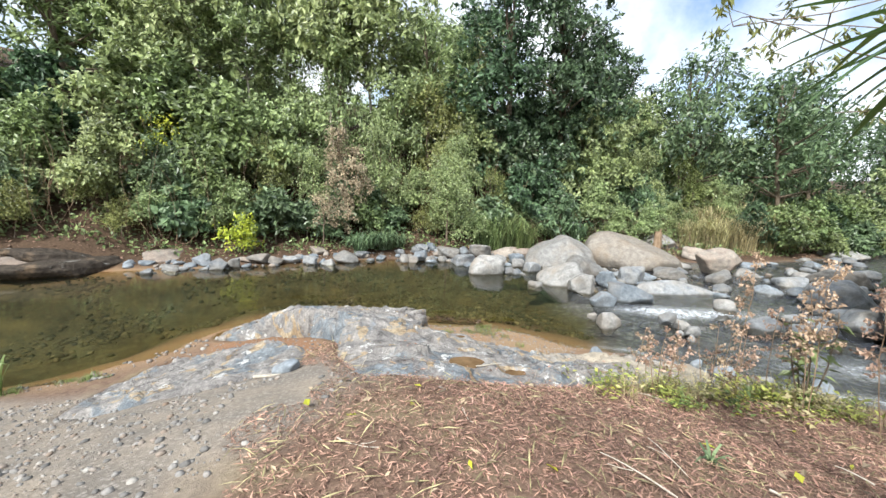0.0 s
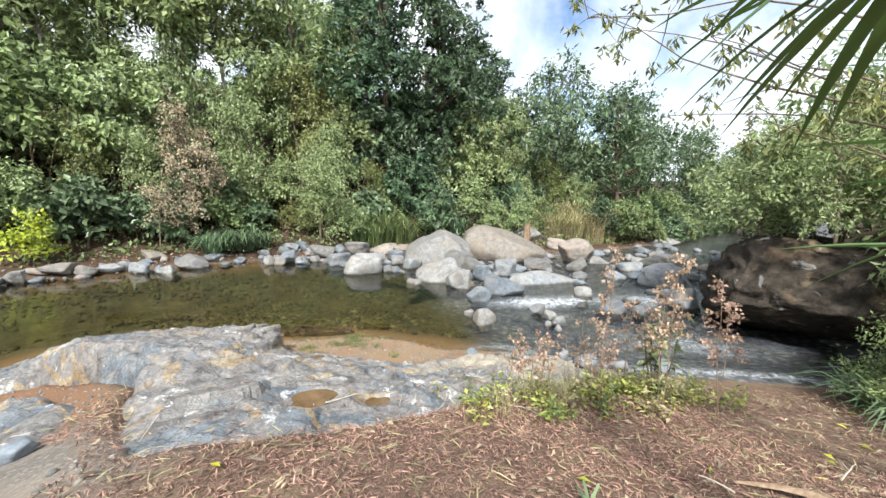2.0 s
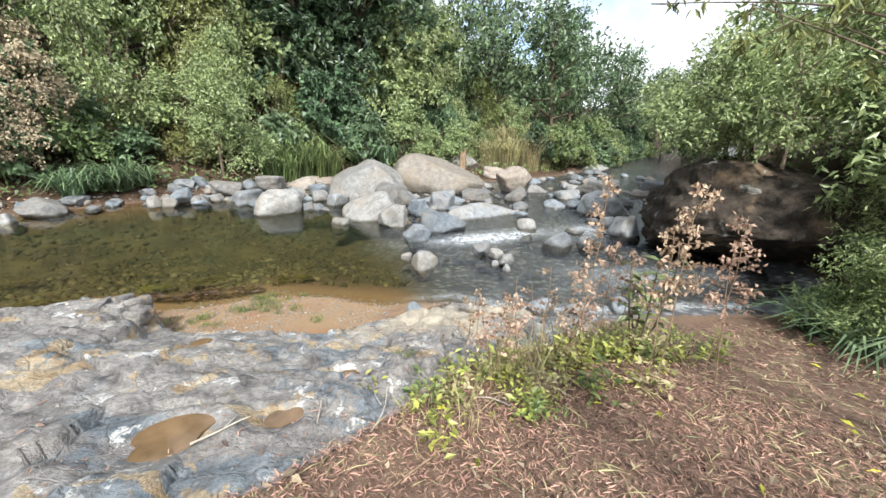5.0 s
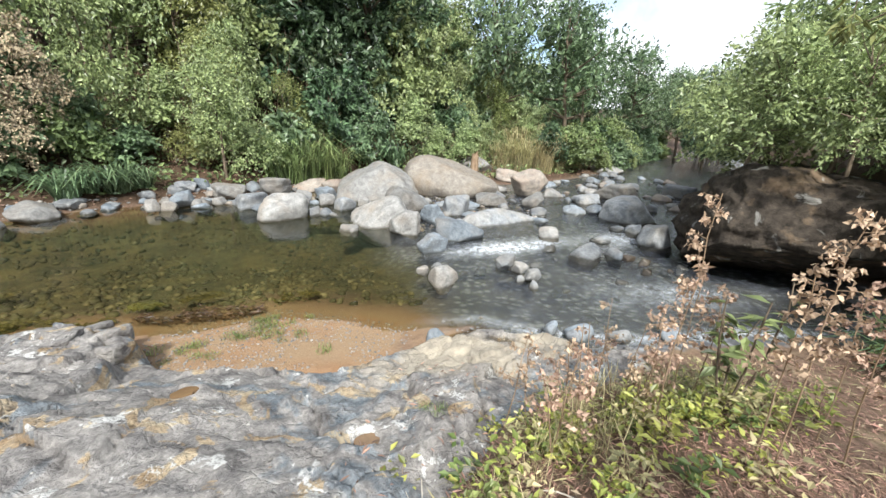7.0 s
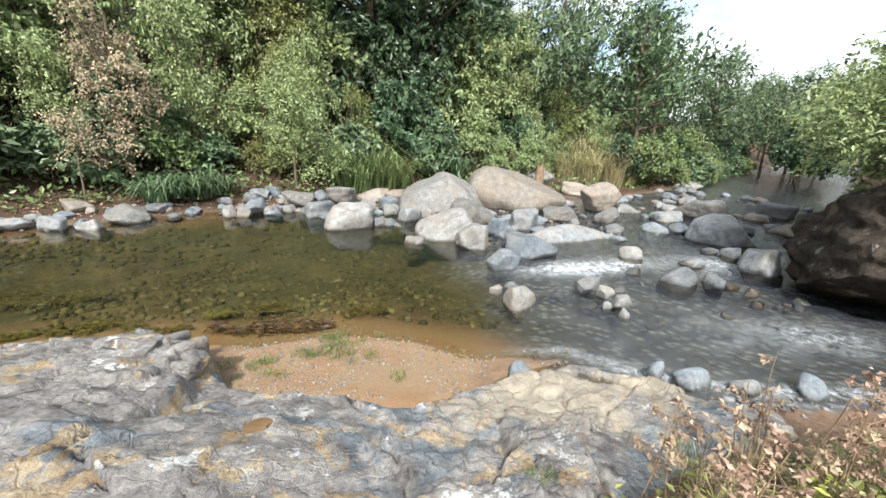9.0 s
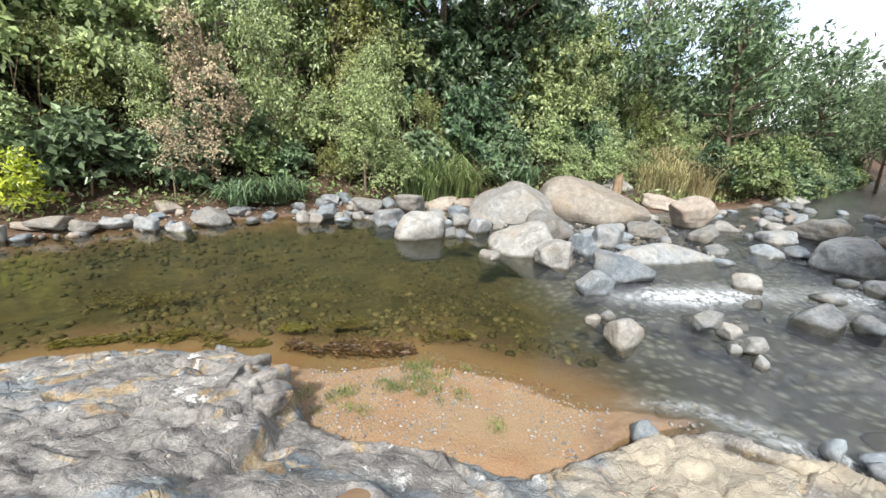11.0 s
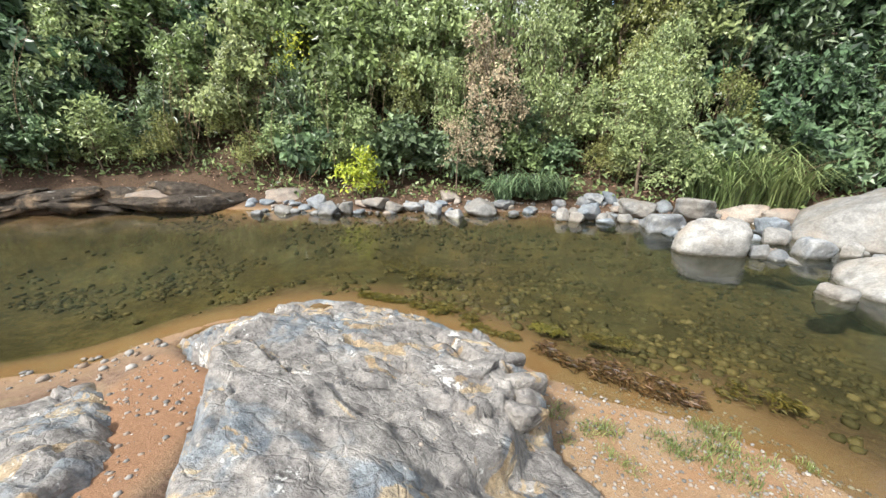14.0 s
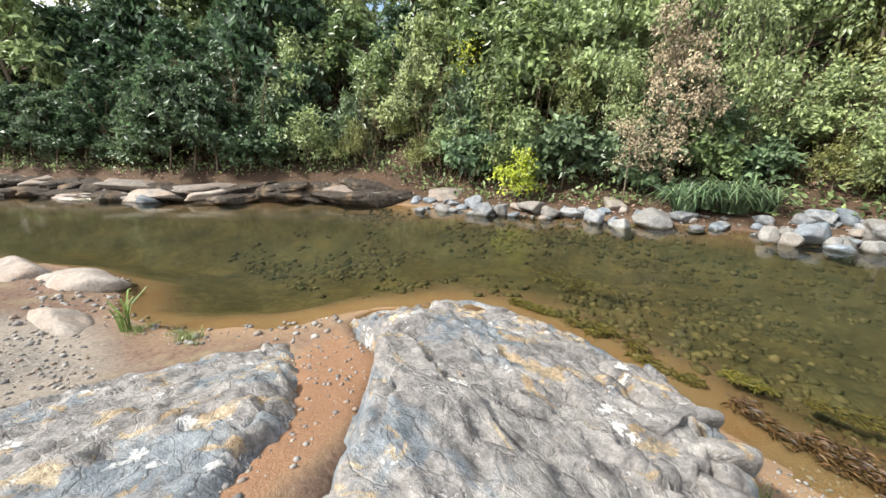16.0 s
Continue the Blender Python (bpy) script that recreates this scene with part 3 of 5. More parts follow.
def rock_height(x, y, outline, drop=0.30, rough=1.0):
    base, dn, _ = terrain(x, y, False)
    d = inside_distance(x, y, outline) + 0.10 * fbm(x * 2.5, y * 2.5, 3, 41) + 0.04 * fbm(x * 9, y * 9, 2, 42)
    wx, wy = x + 0.25 * fbm(x * 1.3, y * 1.3, 3, 51), y + 0.25 * fbm(x * 1.3, y * 1.3, 3, 52)
    f1, f2, idn = cells(wx * 1.15 + wy * 0.3, wy * 1.7 - wx * 0.4, 7, 1.5)
    g1, g2, idm = cells(wx * 3.4 + wy, wy * 5.2 - wx, 17, 1.8)
    h1, h2, idq = cells(wx * 8 + wy * 2, wy * 12 - wx * 2, 27, 1.8)
    big = fade((f2 - f1) / 0.05 + fbm(x * 1.7, y * 1.7, 2, 91) * 2 + 0.3)
    small = fade((g2 - g1) / 0.06 + fbm(x * 2.7, y * 2.7, 2, 92) * 2 + 0.5)
    zr = base + mound(x, y) * rough + 0.05 + rough * 0.10 * idn + 0.045 * idm * fade(fbm(x * 0.8, y * 0.8, 2, 9) * 2 + 0.7) + 0.014 * idq
    zr = zr + 0.045 * fbm(x * 1.6, y * 1.6, 4, 61) + 0.022 * fbm(x * 8, y * 8, 4, 62) - 0.014 * np.abs(fbm(x * 5, y * 5, 3, 63))
    tilt = (x * 0.55 + y * 0.85) * 3.1 + 0.9 * fbm(x * 1.1, y * 1.1, 3, 66)
    zr = zr + 0.022 * (tilt - np.floor(tilt)) * fade(fbm(x * 0.7, y * 0.7, 2, 67) * 2 + 0.7)
    zr = zr - 0.06 * (1 - big) - 0.018 * (1 - small)
    wet = np.zeros(x.shape)
    for px, py, pr in POTHOLES:
        q = np.hypot(x - px, (y - py) * 1.4) / pr
        flat = fade(2.0 - q)
        zr = zr * (1 - flat) + pothole_level(px, py) * flat - 0.07 * fade(1.35 - q)
        wet = np.maximum(wet, fade(1.5 - q))
    land = fade((dn - 0.9) / 0.8) * fade((x + 0.6) / 0.4)
    edge = fade(d / (0.22 + 0.3 * land))
    zr = zr * edge + (base - drop + 0.22 * land * (drop > 0.2)) * (1 - edge)
    crack = np.clip((1 - big) * 0.75 + (1 - small) * 0.25, 0, 1) * fade(fbm(x * 1.9, y * 1.9, 2, 71) * 2 + 0.6)
    pale = fade((x - 2.2) / 1.2) * fade((y - 5.3) / 0.8) * fade(fbm(x * 1.3, y * 1.3, 3, 73) * 2.2 + 0.55)
    return zr, d, crack * 0.8, pale


def bedrock(name, outline, step, label, drop=0.30, rough=1.0):
    o = np.array(outline)
    gx, gy, gf = grid(np.arange(o[:, 0].min() - 0.3, o[:, 0].max() + 0.3, step), np.arange(o[:, 1].min() - 0.3, o[:, 1].max() + 0.3, step))
    gz, d, crack, pale = rock_height(gx, gy, outline, drop, rough)
    keepf = (d > -0.06)[gf].all(1)
    used = np.unique(gf[keepf])
    remap = np.zeros(len(gx), int)
    remap[used] = np.arange(len(used))
    me = mesh_of(name, np.stack([gx, gy, gz], 1)[used], remap[gf[keepf]], BEDROCK, masks={"crack": crack[used], "pale": pale[used]})
    return tagged(new(name, me), label, "rock")


bedrock("rock_outcrop", MAIN_ROCK, 0.026, "grey cracked bedrock with white lichen and ochre stains at the waterside")
bedrock("rock_slab", LEFT_SLAB, 0.03, "smooth blue-grey bedrock slab beside the red sand", 0.07, 0.35)


outcrop = bpy.data.objects["rock_outcrop"]
for k, (x, y, w, h, turn) in enumerate(((0.42, 7.62, 0.40, 0.30, 0.5), (0.48, 7.3, 0.34, 0.28, -0.3), (0.34, 6.98, 0.42, 0.30, 0.9), (0.2, 7.95, 0.38, 0.26, 0.7), (0.05, 7.5, 0.46, 0.2, 0.3))):
    b = part("block", BLOCKS[k % 3], outcrop)
    b.scale, b.rotation_euler = (w / 2, w * 0.36, h / 2), (0.12 * (k % 3 - 1), 0.1 * (k % 2), turn)
    b.location = (x, y, float(rock_height(np.array([x - 0.1]), np.array([y - 0.1]), MAIN_ROCK)[0][0]) - 0.42 * h)


def rock_top(x, y):
    best = ground_z(x, y)
    for o in (MAIN_ROCK, LEFT_SLAB):
        zr, d, _, _ = rock_height(np.array([x]), np.array([y]), o)
        if d[0] > 0.1:
            best = max(best, float(zr[0]))
    return best


for px, py, pr in POTHOLES[:8]:
    a = np.arange(20) * 2 * np.pi / 20
    rr = pr * (0.9 + 0.2 * np.sin(a * 2 + px * 5) + 0.12 * np.sin(a * 3 + py * 3) + 0.06 * np.sin(a * 7 + px))
    zc = pothole_level(px, py) - 0.032
    v = np.concatenate([[[0, 0, 0]], np.stack([rr * np.cos(a), rr * np.sin(a) / 1.4, 0 * a], 1), np.stack([rr * 1.02 * np.cos(a), rr * 1.02 * np.sin(a) / 1.4, 0 * a - 0.03], 1)])
    me = bpy.data.meshes.new("puddle")
    me.from_pydata([tuple(p) for p in v], [], [(0, 1 + i, 1 + (i + 1) % 20) for i in range(20)] + [(1 + i, 21 + i, 21 + (i + 1) % 20, 1 + (i + 1) % 20) for i in range(20)])
    me.materials.append(MUD)
    ob = new("puddle", me)
    ob.location = (px, py, zc)
    tagged(ob, "brown rainwater puddle in a bedrock pothole", "puddle", "potholes in the bedrock")


# ---- boulders ----
seed_count = [100]


def boulder(x, y, w, top, mat, depth=0.85, turn=None, sharp=0.85, sub=5, skew=0.0, label="rounded grey river boulder standing in shallow water", group="boulders in the river", foot=None, name="boulder", planes=None):
    seed_count[0] += 1
    s = seed_count[0]
    ob = new(name, stone_mesh(name, s, mat, sub, sharp, skew=skew, planes=planes))
    base = (ground_z(x, y) - 0.06) if foot is None else foot
    base = min(base, top - 0.55 * w)
    base = max(base, top - w * 0.95)
    sub = min(sub, 4 if w < 0.8 else 5)
    ob.scale = (w / 2, w * depth / 2, (top - base) / 2)
    ob.location = (x, y, (top + base) / 2)
    ob.rotation_euler = (0, 0, random.uniform(-0.5, 0.5) if turn is None else turn)
    return tagged(ob, label, "boulder", group)


boulder(6.75, 16.8, 3.1, 1.3, STONE_P, 0.8, -0.4, 0.75, 5, planes=((0.75, -0.2, 0.62, 0.72), (-0.62, -0.2, 0.75, 0.66), (-0.1, -0.9, 0.42, 0.7)), label="large pale grey boulder with brown stains on the river bank")
boulder(10.0, 16.9, 4.4, 1.5, STONE_T, 0.7, -0.52, 0.7, 5, planes=((0.5, -0.05, 0.86, 0.42), (-0.93, -0.2, 0.3, 0.86), (-0.1, -0.86, 0.5, 0.66), (0.2, 0.1, 0.97, 0.8)), label="largest pale tan boulder, wedge shaped, on the river bank")
boulder(3.03, 14.6, 1.4, 0.7, STONE_P, 0.8, 0, 0.15, 5, label="smooth rounded pale boulder at the pool's edge")
boulder(5.35, 12.95, 1.72, 0.79, STONE_P, 0.75, -0.4, 0.7, 5, planes=((-0.62, -0.3, 0.72, 0.45), (0.25, -0.9, 0.1, 0.72), (0.92, 0.0, 0.4, 0.8)), label="pale wedge-shaped boulder at the pool's edge")
for x, y, w, top, mat in [(2.45, 16.6, 1.5, 0.45, STONE_G), (3.2, 18.0, 1.3, 0.72, STONE_P), (6.4, 13.6, 1.35, 0.9, STONE_P), (5.64, 11.8, 0.8, 0.6, STONE_P),
                          (6.95, 12.6, 0.8, 0.58, STONE_B), (8.1, 13.3, 1.05, 0.6, STONE_G), (5.52, 10.2, 0.68, 0.42, STONE_B), (7.2, 14.2, 0.8, 0.5, STONE_G),
                          (9.0, 14.0, 0.9, 0.3, STONE_B), (4.35, 12.5, 0.52, 0.16, STONE_P)]:
    boulder(x, y, w, top, mat)
boulder(8.9, 11.9, 3.0, 0.40, STONE_G, 0.5, -0.12, 0.5, 5, label="long low grey boulder slab above the rapids")
boulder(6.75, 10.9, 1.3, 0.5, STONE_B, 0.7, -0.4, 0.9, 5, label="angular dark blue-grey boulder beside the rapids")
for x, y, w, top, mat in [(4.86, 8.5, 0.54, 0.38, STONE_P), (4.72, 8.98, 0.23, 0.2, STONE_P), (5.16, 9.2, 0.28, 0.12, STONE_G), (6.26, 8.45, 0.36, 0.40, STONE_G),
                          (6.54, 8.31, 0.3, 0.26, STONE_G), (6.49, 7.88, 0.34, 0.25, STONE_G), (6.28, 7.97, 0.22, 0.13, STONE_G), (6.31, 7.62, 0.22, 0.13, STONE_G),
                          (8.73, 8.53, 0.75, 0.27, STONE_G), (9.3, 8.2, 0.5, 0.2, STONE_B), (9.03, 10.0, 0.6, 0.30, STONE_P), (11.1, 8.4, 1.0, 0.55, STONE_G)]:
    boulder(x, y, w, top, mat, label="grey stone breaking the surface of the rapids", group="stones in the rapids", sub=4)
for x, y, w, top, mat in [(12.95, 15.4, 1.9, 1.1, STONE_W), (16.4, 13.5, 2.0, 0.66, STONE_P), (13.0, 10.5, 1.7, 0.78, STONE_G), (11.5, 13.4, 0.85, 0.5, STONE_P),
                          (10.1, 14.2, 1.1, 0.42, STONE_P), (13.7, 14.6, 1.1, 0.36, STONE_P), (14.1, 13.2, 1.3, 0.34, STONE_G), (19.9, 12.8, 1.6, 0.55, STONE_G),
                          (16.5, 10.6, 1.1, 0.37, STONE_W), (13.7, 20.4, 1.6, 1.1, STONE_P), (14.5, 18.6, 1.5, 0.7, STONE_W), (24.5, 20.5, 2.4, 0.7, STONE_P),
                          (10.6, 12.2, 0.7, 0.22, STONE_G), (12.1, 11.9, 0.8, 0.3, STONE_B), (15.2, 11.9, 0.9, 0.3, STONE_G), (11.8, 9.4, 0.6, 0.25, STONE_G)]:
    boulder(x, y, w, top, mat, label="grey boulder in the stony river upstream", group="boulders upstream")
for x, y, w, top, mat in [(-7.79, 14.85, 0.66, 0.5, STONE_B), (-6.91, 14.4, 0.6, 0.38, STONE_G), (-6.5, 14.75, 0.54, 0.38, STONE_P), (-5.93, 15.5, 0.78, 0.45, STONE_P),
                          (-5.3, 15.6, 0.66, 0.35, STONE_P), (-3.98, 15.8, 0.6, 0.35, STONE_G), (-3.19, 15.6, 0.6, 0.27, STONE_P), (-2.7, 16.4, 1.0, 0.45, STONE_P),
                          (-2.2, 17.2, 0.5, 0.34, STONE_G), (-8.75, 13.35, 0.34, 0.16, STONE_G), (-8.35, 14.0, 0.64, 0.22, STONE_P), (-9.3, 15.2, 1.4, 0.55, STONE_W),
                          (-4.8, 15.9, 0.68, 0.3, STONE_G), (-6.4, 15.5, 0.5, 0.3, STONE_W), (-4.1, 17.2, 0.9, 0.5, STONE_W)]:
    boulder(x, y, w, top, mat, sharp=0.8, label="grey angular stone lying along the far waterline", group="stones on the far bank")
for x, y, w, top, mat in [(-0.21, 16.4, 0.4, 0.38, STONE_P), (0.16, 16.5, 0.5, 0.3, STONE_P), (0.48, 17.0, 0.74, 0.5, STONE_B), (0.55, 18.4, 0.6, 0.6, STONE_G), (1.0, 17.1, 0.56, 0.2, STONE_P),
                          (1.83, 18.0, 1.1, 0.52, STONE_P), (1.5, 17.0, 0.5, 0.24, STONE_P), (4.55, 18.7, 1.2, 0.5, STONE_W), (5.4, 18.3, 0.85, 0.5, STONE_W), (4.88, 16.9, 0.75, 0.44, STONE_B),
                          (3.9, 14.5, 0.34, 0.28, STONE_G), (4.95, 15.0, 0.7, 0.42, STONE_G), (4.65, 16.0, 0.6, 0.34, STONE_P), (5.65, 15.2, 0.4, 0.33, STONE_P), (4.0, 16.8, 0.6, 0.4, STONE_G)]:
    boulder(x, y, w, top, mat, label="grey river stone in the heap beside the pool", group="stones beside the pool")
for x, y, w, top, mat in [(5.4, 6.3, 0.24, 0.2, STONE_B), (5.75, 6.05, 0.42, 0.18, STONE_B), (3.85, 6.85, 0.28, 0.2, STONE_B), (5.55, 6.0, 0.2, 0.17, STONE_G), (6.2, 5.75, 0.3, 0.16, STONE_G), (6.9, 5.45, 0.35, 0.2, STONE_B)]:
    boulder(x, y, w, top, mat, sub=3, label="small blue-grey stone at the near waterline", group="stones on the near shore")
boulder(-0.98, 4.2, 0.30, 1.12, STONE_B, sub=4, label="smooth blue-grey stone lying on the gravel", group="stones on the near shore")
boulder(0.68, 3.32, 0.16, 1.26, STONE_P, sub=3, label="small pale stone in the leaf litter", group="stones on the near shore")
boulder(-8.0, 5.1, 2.0, 0.3, STONE_W, 0.6, 0.5, 0.8, 5, label="low brown-grey rock at the pool's near edge", group="rocks at the pool's near edge")
boulder(-9.4, 4.3, 1.8, 0.27, STONE_W, 0.7, 0.2, 0.8, 4, label="low grey rock at the pool's near edge", group="rocks at the pool's near edge")
boulder(-6.1, 4.8, 1.4, 0.24, STONE_W, 0.5, 0.3, 0.9, 4, label="flat grey rock half buried in sand", group="rocks at the pool's near edge")
boulder(-17.9, 7.3, 1.2, 0.3, STONE_B, 0.6, 0.6, 0.7, 4, label="grey rock under the far bank", group="rocks under the far bank")

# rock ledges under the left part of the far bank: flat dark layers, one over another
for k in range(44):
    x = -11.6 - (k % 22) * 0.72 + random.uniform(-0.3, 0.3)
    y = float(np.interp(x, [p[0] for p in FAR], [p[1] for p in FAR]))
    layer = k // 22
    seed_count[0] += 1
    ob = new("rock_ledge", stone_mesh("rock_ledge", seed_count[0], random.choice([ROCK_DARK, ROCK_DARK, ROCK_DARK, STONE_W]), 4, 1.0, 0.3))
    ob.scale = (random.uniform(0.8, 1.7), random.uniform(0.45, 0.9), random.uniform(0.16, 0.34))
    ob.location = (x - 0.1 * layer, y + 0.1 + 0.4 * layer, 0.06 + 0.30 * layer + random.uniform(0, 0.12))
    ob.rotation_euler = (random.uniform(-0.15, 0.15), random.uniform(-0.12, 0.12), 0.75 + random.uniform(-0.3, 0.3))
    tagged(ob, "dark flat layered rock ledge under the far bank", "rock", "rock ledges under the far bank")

# loose stones between the boulders, in the heap and along the far waterline
rng = random.Random(5)
variants = [stone_mesh("river_stone", 300 + k, mt, 3, 1.0) for k, mt in enumerate([STONE_G, STONE_P, STONE_B, STONE_W, STONE_G, STONE_B, STONE_G, STONE_B])]


def loose(x, y, w, z, label, group):
    ob = new("river_stone", rng.choice(variants))
    ob.scale = (w / 2, w / 2 * rng.uniform(0.65, 0.95), w / 2 * rng.uniform(0.4, 0.72))
    ob.location = (x, y, z + ob.scale[2] * 0.45)
    ob.rotation_euler = (rng.uniform(-0.2, 0.2), rng.uniform(-0.2, 0.2), rng.uniform(0, 6.28))
    tagged(ob, label, "stone", group)


for k in range(105):
    u = rng.random()
    x = 0.5 + 9.5 * u + rng.uniform(-0.5, 0.5)
    lo = float(np.interp(x, [0, 3, 4.5, 6, 8, 10], [16.8, 15.4, 13.4, 12.4, 13.5, 14.2]))
    y = rng.uniform(lo, min(lo + 4.2, 18.8))
    if x > 7.2 and y < 16.5:
        y -= 1.2
    loose(x, y, rng.uniform(0.22, 0.62), max(ground_z(x, y), -0.03), "river-worn stone in the heap beside the pool", "loose stones of the heap")
for k in range(70):
    x = rng.uniform(-10, 1.5)
    y = float(np.interp(x, [p[0] for p in FAR], [p[1] for p in FAR])) + rng.uniform(-0.5, 0.7)
    loose(x, y, rng.uniform(0.15, 0.5), max(ground_z(x, y), -0.05), "small stone lying along the far waterline", "loose stones of the far bank")
for k in range(60):
    x, y = rng.uniform(9.5, 24), 0
    y = rng.uniform(np.interp(x, [9, 13, 24], [9, 10, 13.5]), np.interp(x, [9, 13, 24], [15, 17.5, 20]))
    loose(x, y, rng.uniform(0.3, 0.9), -0.08, "stone standing in the shallows upstream", "loose stones upstream")
for k in range(24):
    x, y = rng.uniform(5.5, 11), 0
    y = rng.uniform(6.0, 9.5)
    loose(x, y, rng.uniform(0.15, 0.4), -0.13, "dark wet stone in the rapids", "loose stones of the rapids")

# the big dark rock that overhangs the water
v, f = ICO[6]
v = v.copy()
rngn = np.random.RandomState(8)
for n, o in ((( -0.55, -0.3, -0.78), 0.35), ((-0.9, -0.3, 0.3), 0.72), ((0.1, -0.2, 0.97), 0.72), ((-0.2, -0.97, 0.1), 0.78), ((-0.6, 0.75, 0.2), 0.8), ((-0.3, -0.55, -0.78), 0.45)):
    n = np.array(n) / np.linalg.norm(n)
    d = v @ n - o
    v -= np.where(d > 0, d * 0.92, 0)[:, None] * n
v *= (1 + 0.10 * noise3(v, 1.3, 3) + 0.085 * noise3(v, 3.0, 4) + 0.045 * noise3(v, 8, 6))[:, None]
dark_rock = new("overhanging_rock", mesh_of("overhanging_rock", v, f, ROCK_DARK))
dark_rock.scale = (2.9, 2.6, 1.75)
dark_rock.location = (12.55, 5.85, 0.72)
dark_rock.rotation_euler = (0, 0, 0.1)
tagged(dark_rock, "huge dark brown rock overhanging the rapids, streaked with lichen", "boulder")


# ---- plants ----
def crown_cloud(soup, rng, lobes, count, length, ratio, cluster=14, spread=0.16, droop=0.25, shell=0.75):
    """Leaves in small sprays on and in the lobes (centre, radii)."""
    lobes = [(np.array(c, float), np.array(r, float)) for c, r in lobes]
    wgt = np.array([r[0] * r[1] + r[0] * r[2] + r[1] * r[2] for _, r in lobes])
    n_cl = count // cluster
    pick = rng.choice(len(lobes), n_cl, p=wgt / wgt.sum())
    d = rng.normal(size=(n_cl, 3))
    d /= np.linalg.norm(d, axis=1)[:, None]
    d[:, 2] = np.where(d[:, 2] < -0.45, -d[:, 2], d[:, 2])
    rad = np.where(rng.rand(n_cl) < shell, rng.uniform(0.82, 1.12, n_cl), rng.uniform(0.3, 0.9, n_cl))
    cen = np.array([lobes[i][0] for i in pick]) + d * np.array([lobes[i][1] for i in pick]) * rad[:, None]
    axis = d + rng.normal(size=(n_cl, 3)) * 0.5
    axis[:, 2] -= droop
    axis /= np.linalg.norm(axis, axis=1)[:, None]
    t = rng.uniform(-1, 1, (n_cl, cluster, 1)) * spread * 1.6
    base = cen[:, None] + axis[:, None] * t + rng.normal(size=(n_cl, cluster, 3)) * spread * 0.45
    along = axis[:, None] * 0.6 + rng.normal(size=(n_cl, cluster, 3)) * 0.75
    along[..., 2] -= droop * 0.8
    up = np.broadcast_to(np.array([0, -0.75, 0.75]), along.shape) + d[:, None] * 0.55 + rng.normal(size=along.shape) * 0.45
    k = n_cl * cluster
    ln = length * rng.uniform(0.6, 1.25, k)
    soup.leaves(base.reshape(-1, 3), along.reshape(-1, 3), up.reshape(-1, 3), ln, ln * ratio * rng.uniform(0.8, 1.2, k))


def limb(soup, rng, a, b, r0, r1, bend=0.15, n=6, sides=6):
    a, b = np.array(a, float), np.array(b, float)
    t = np.linspace(0, 1, n)[:, None]
    ln = np.linalg.norm(b - a)
    off = rng.normal(size=3) * bend * ln
    p = a + (b - a) * t + off * (t * (1 - t)) + np.cumsum(rng.normal(size=(n, 3)) * 0.012 * ln, 0) * t
    soup.tube(p, np.linspace(r0, r1, n), sides)
    return p


def plant(name, label, category, seed, height, width, leaf_mat, count, length, ratio, lobes_n, trunk_r, bare=0.25, cluster=14, spread=0.16, droop=0.25, column=False, bark=None):
    """A shrub or tree: trunk with limbs, and a crown of many leaves. Stands at its own origin."""
    rng = np.random.RandomState(seed)
    root = new(name)
    wood, crown = Soup(), Soup()
    lobes = []
    lobes_n = lobes_n if column else lobes_n * 2
    for k in range(lobes_n):
        h = bare + (1 - bare) * (k + 0.5 + rng.uniform(-0.4, 0.4)) / lobes_n
        ang = rng.uniform(0, 2 * np.pi)
        reach = width * 0.5 * rng.uniform(0.15, 0.95) * (1.0 if column else math.sin(math.pi * min(0.95, 0.25 + 0.65 * h)))
        r = width * (rng.uniform(0.24, 0.40) if column else rng.uniform(0.13, 0.27)) * (0.75 if column else 1.15 - 0.45 * h)
        lobes.append(((reach * math.cos(ang), reach * math.sin(ang), height * h * 0.93), (r, r, r * rng.uniform(0.75, 1.25) * (1.5 if column else 1))))
    top = np.array([rng.uniform(-0.1, 0.1) * width, rng.uniform(-0.1, 0.1) * width, height * 0.85])
    main = limb(wood, rng, (0, 0, -0.35), top, trunk_r, trunk_r * 0.25, 0.12, 9, 8)
    for c, r in lobes:
        i = int(np.clip(np.searchsorted(main[:, 2], c[2] * 0.7), 1, 7))
        limb(wood, rng, main[i], c, trunk_r * 0.45, trunk_r * 0.1, 0.2, 5, 5)
    crown_cloud(crown, rng, lobes, count, length, ratio, cluster, spread, droop)
    part("trunk", wood.mesh("trunk", bark or BARK), root)
    part("crown", crown.mesh("crown", leaf_mat, False), root)
    return tagged(root, label, category)


far_x, far_y = np.array([p[0] for p in FAR]), np.array([p[1] for p in FAR])
seg = np.hypot(np.diff(far_x), np.diff(far_y))
arc = np.concatenate([[0], np.cumsum(seg)])


def bank_point(s, d):
    """A place d metres behind the far water line, s metres along it."""
    x, y = np.interp(s, arc, far_x), np.interp(s, arc, far_y)
    e = 1.5
    tx, ty = np.interp(s + e, arc, far_x) - np.interp(s - e, arc, far_x), np.interp(s + e, arc, far_y) - np.interp(s - e, arc, far_y)
    l = math.hypot(tx, ty)
    return x - ty / l * d, y + tx / l * d


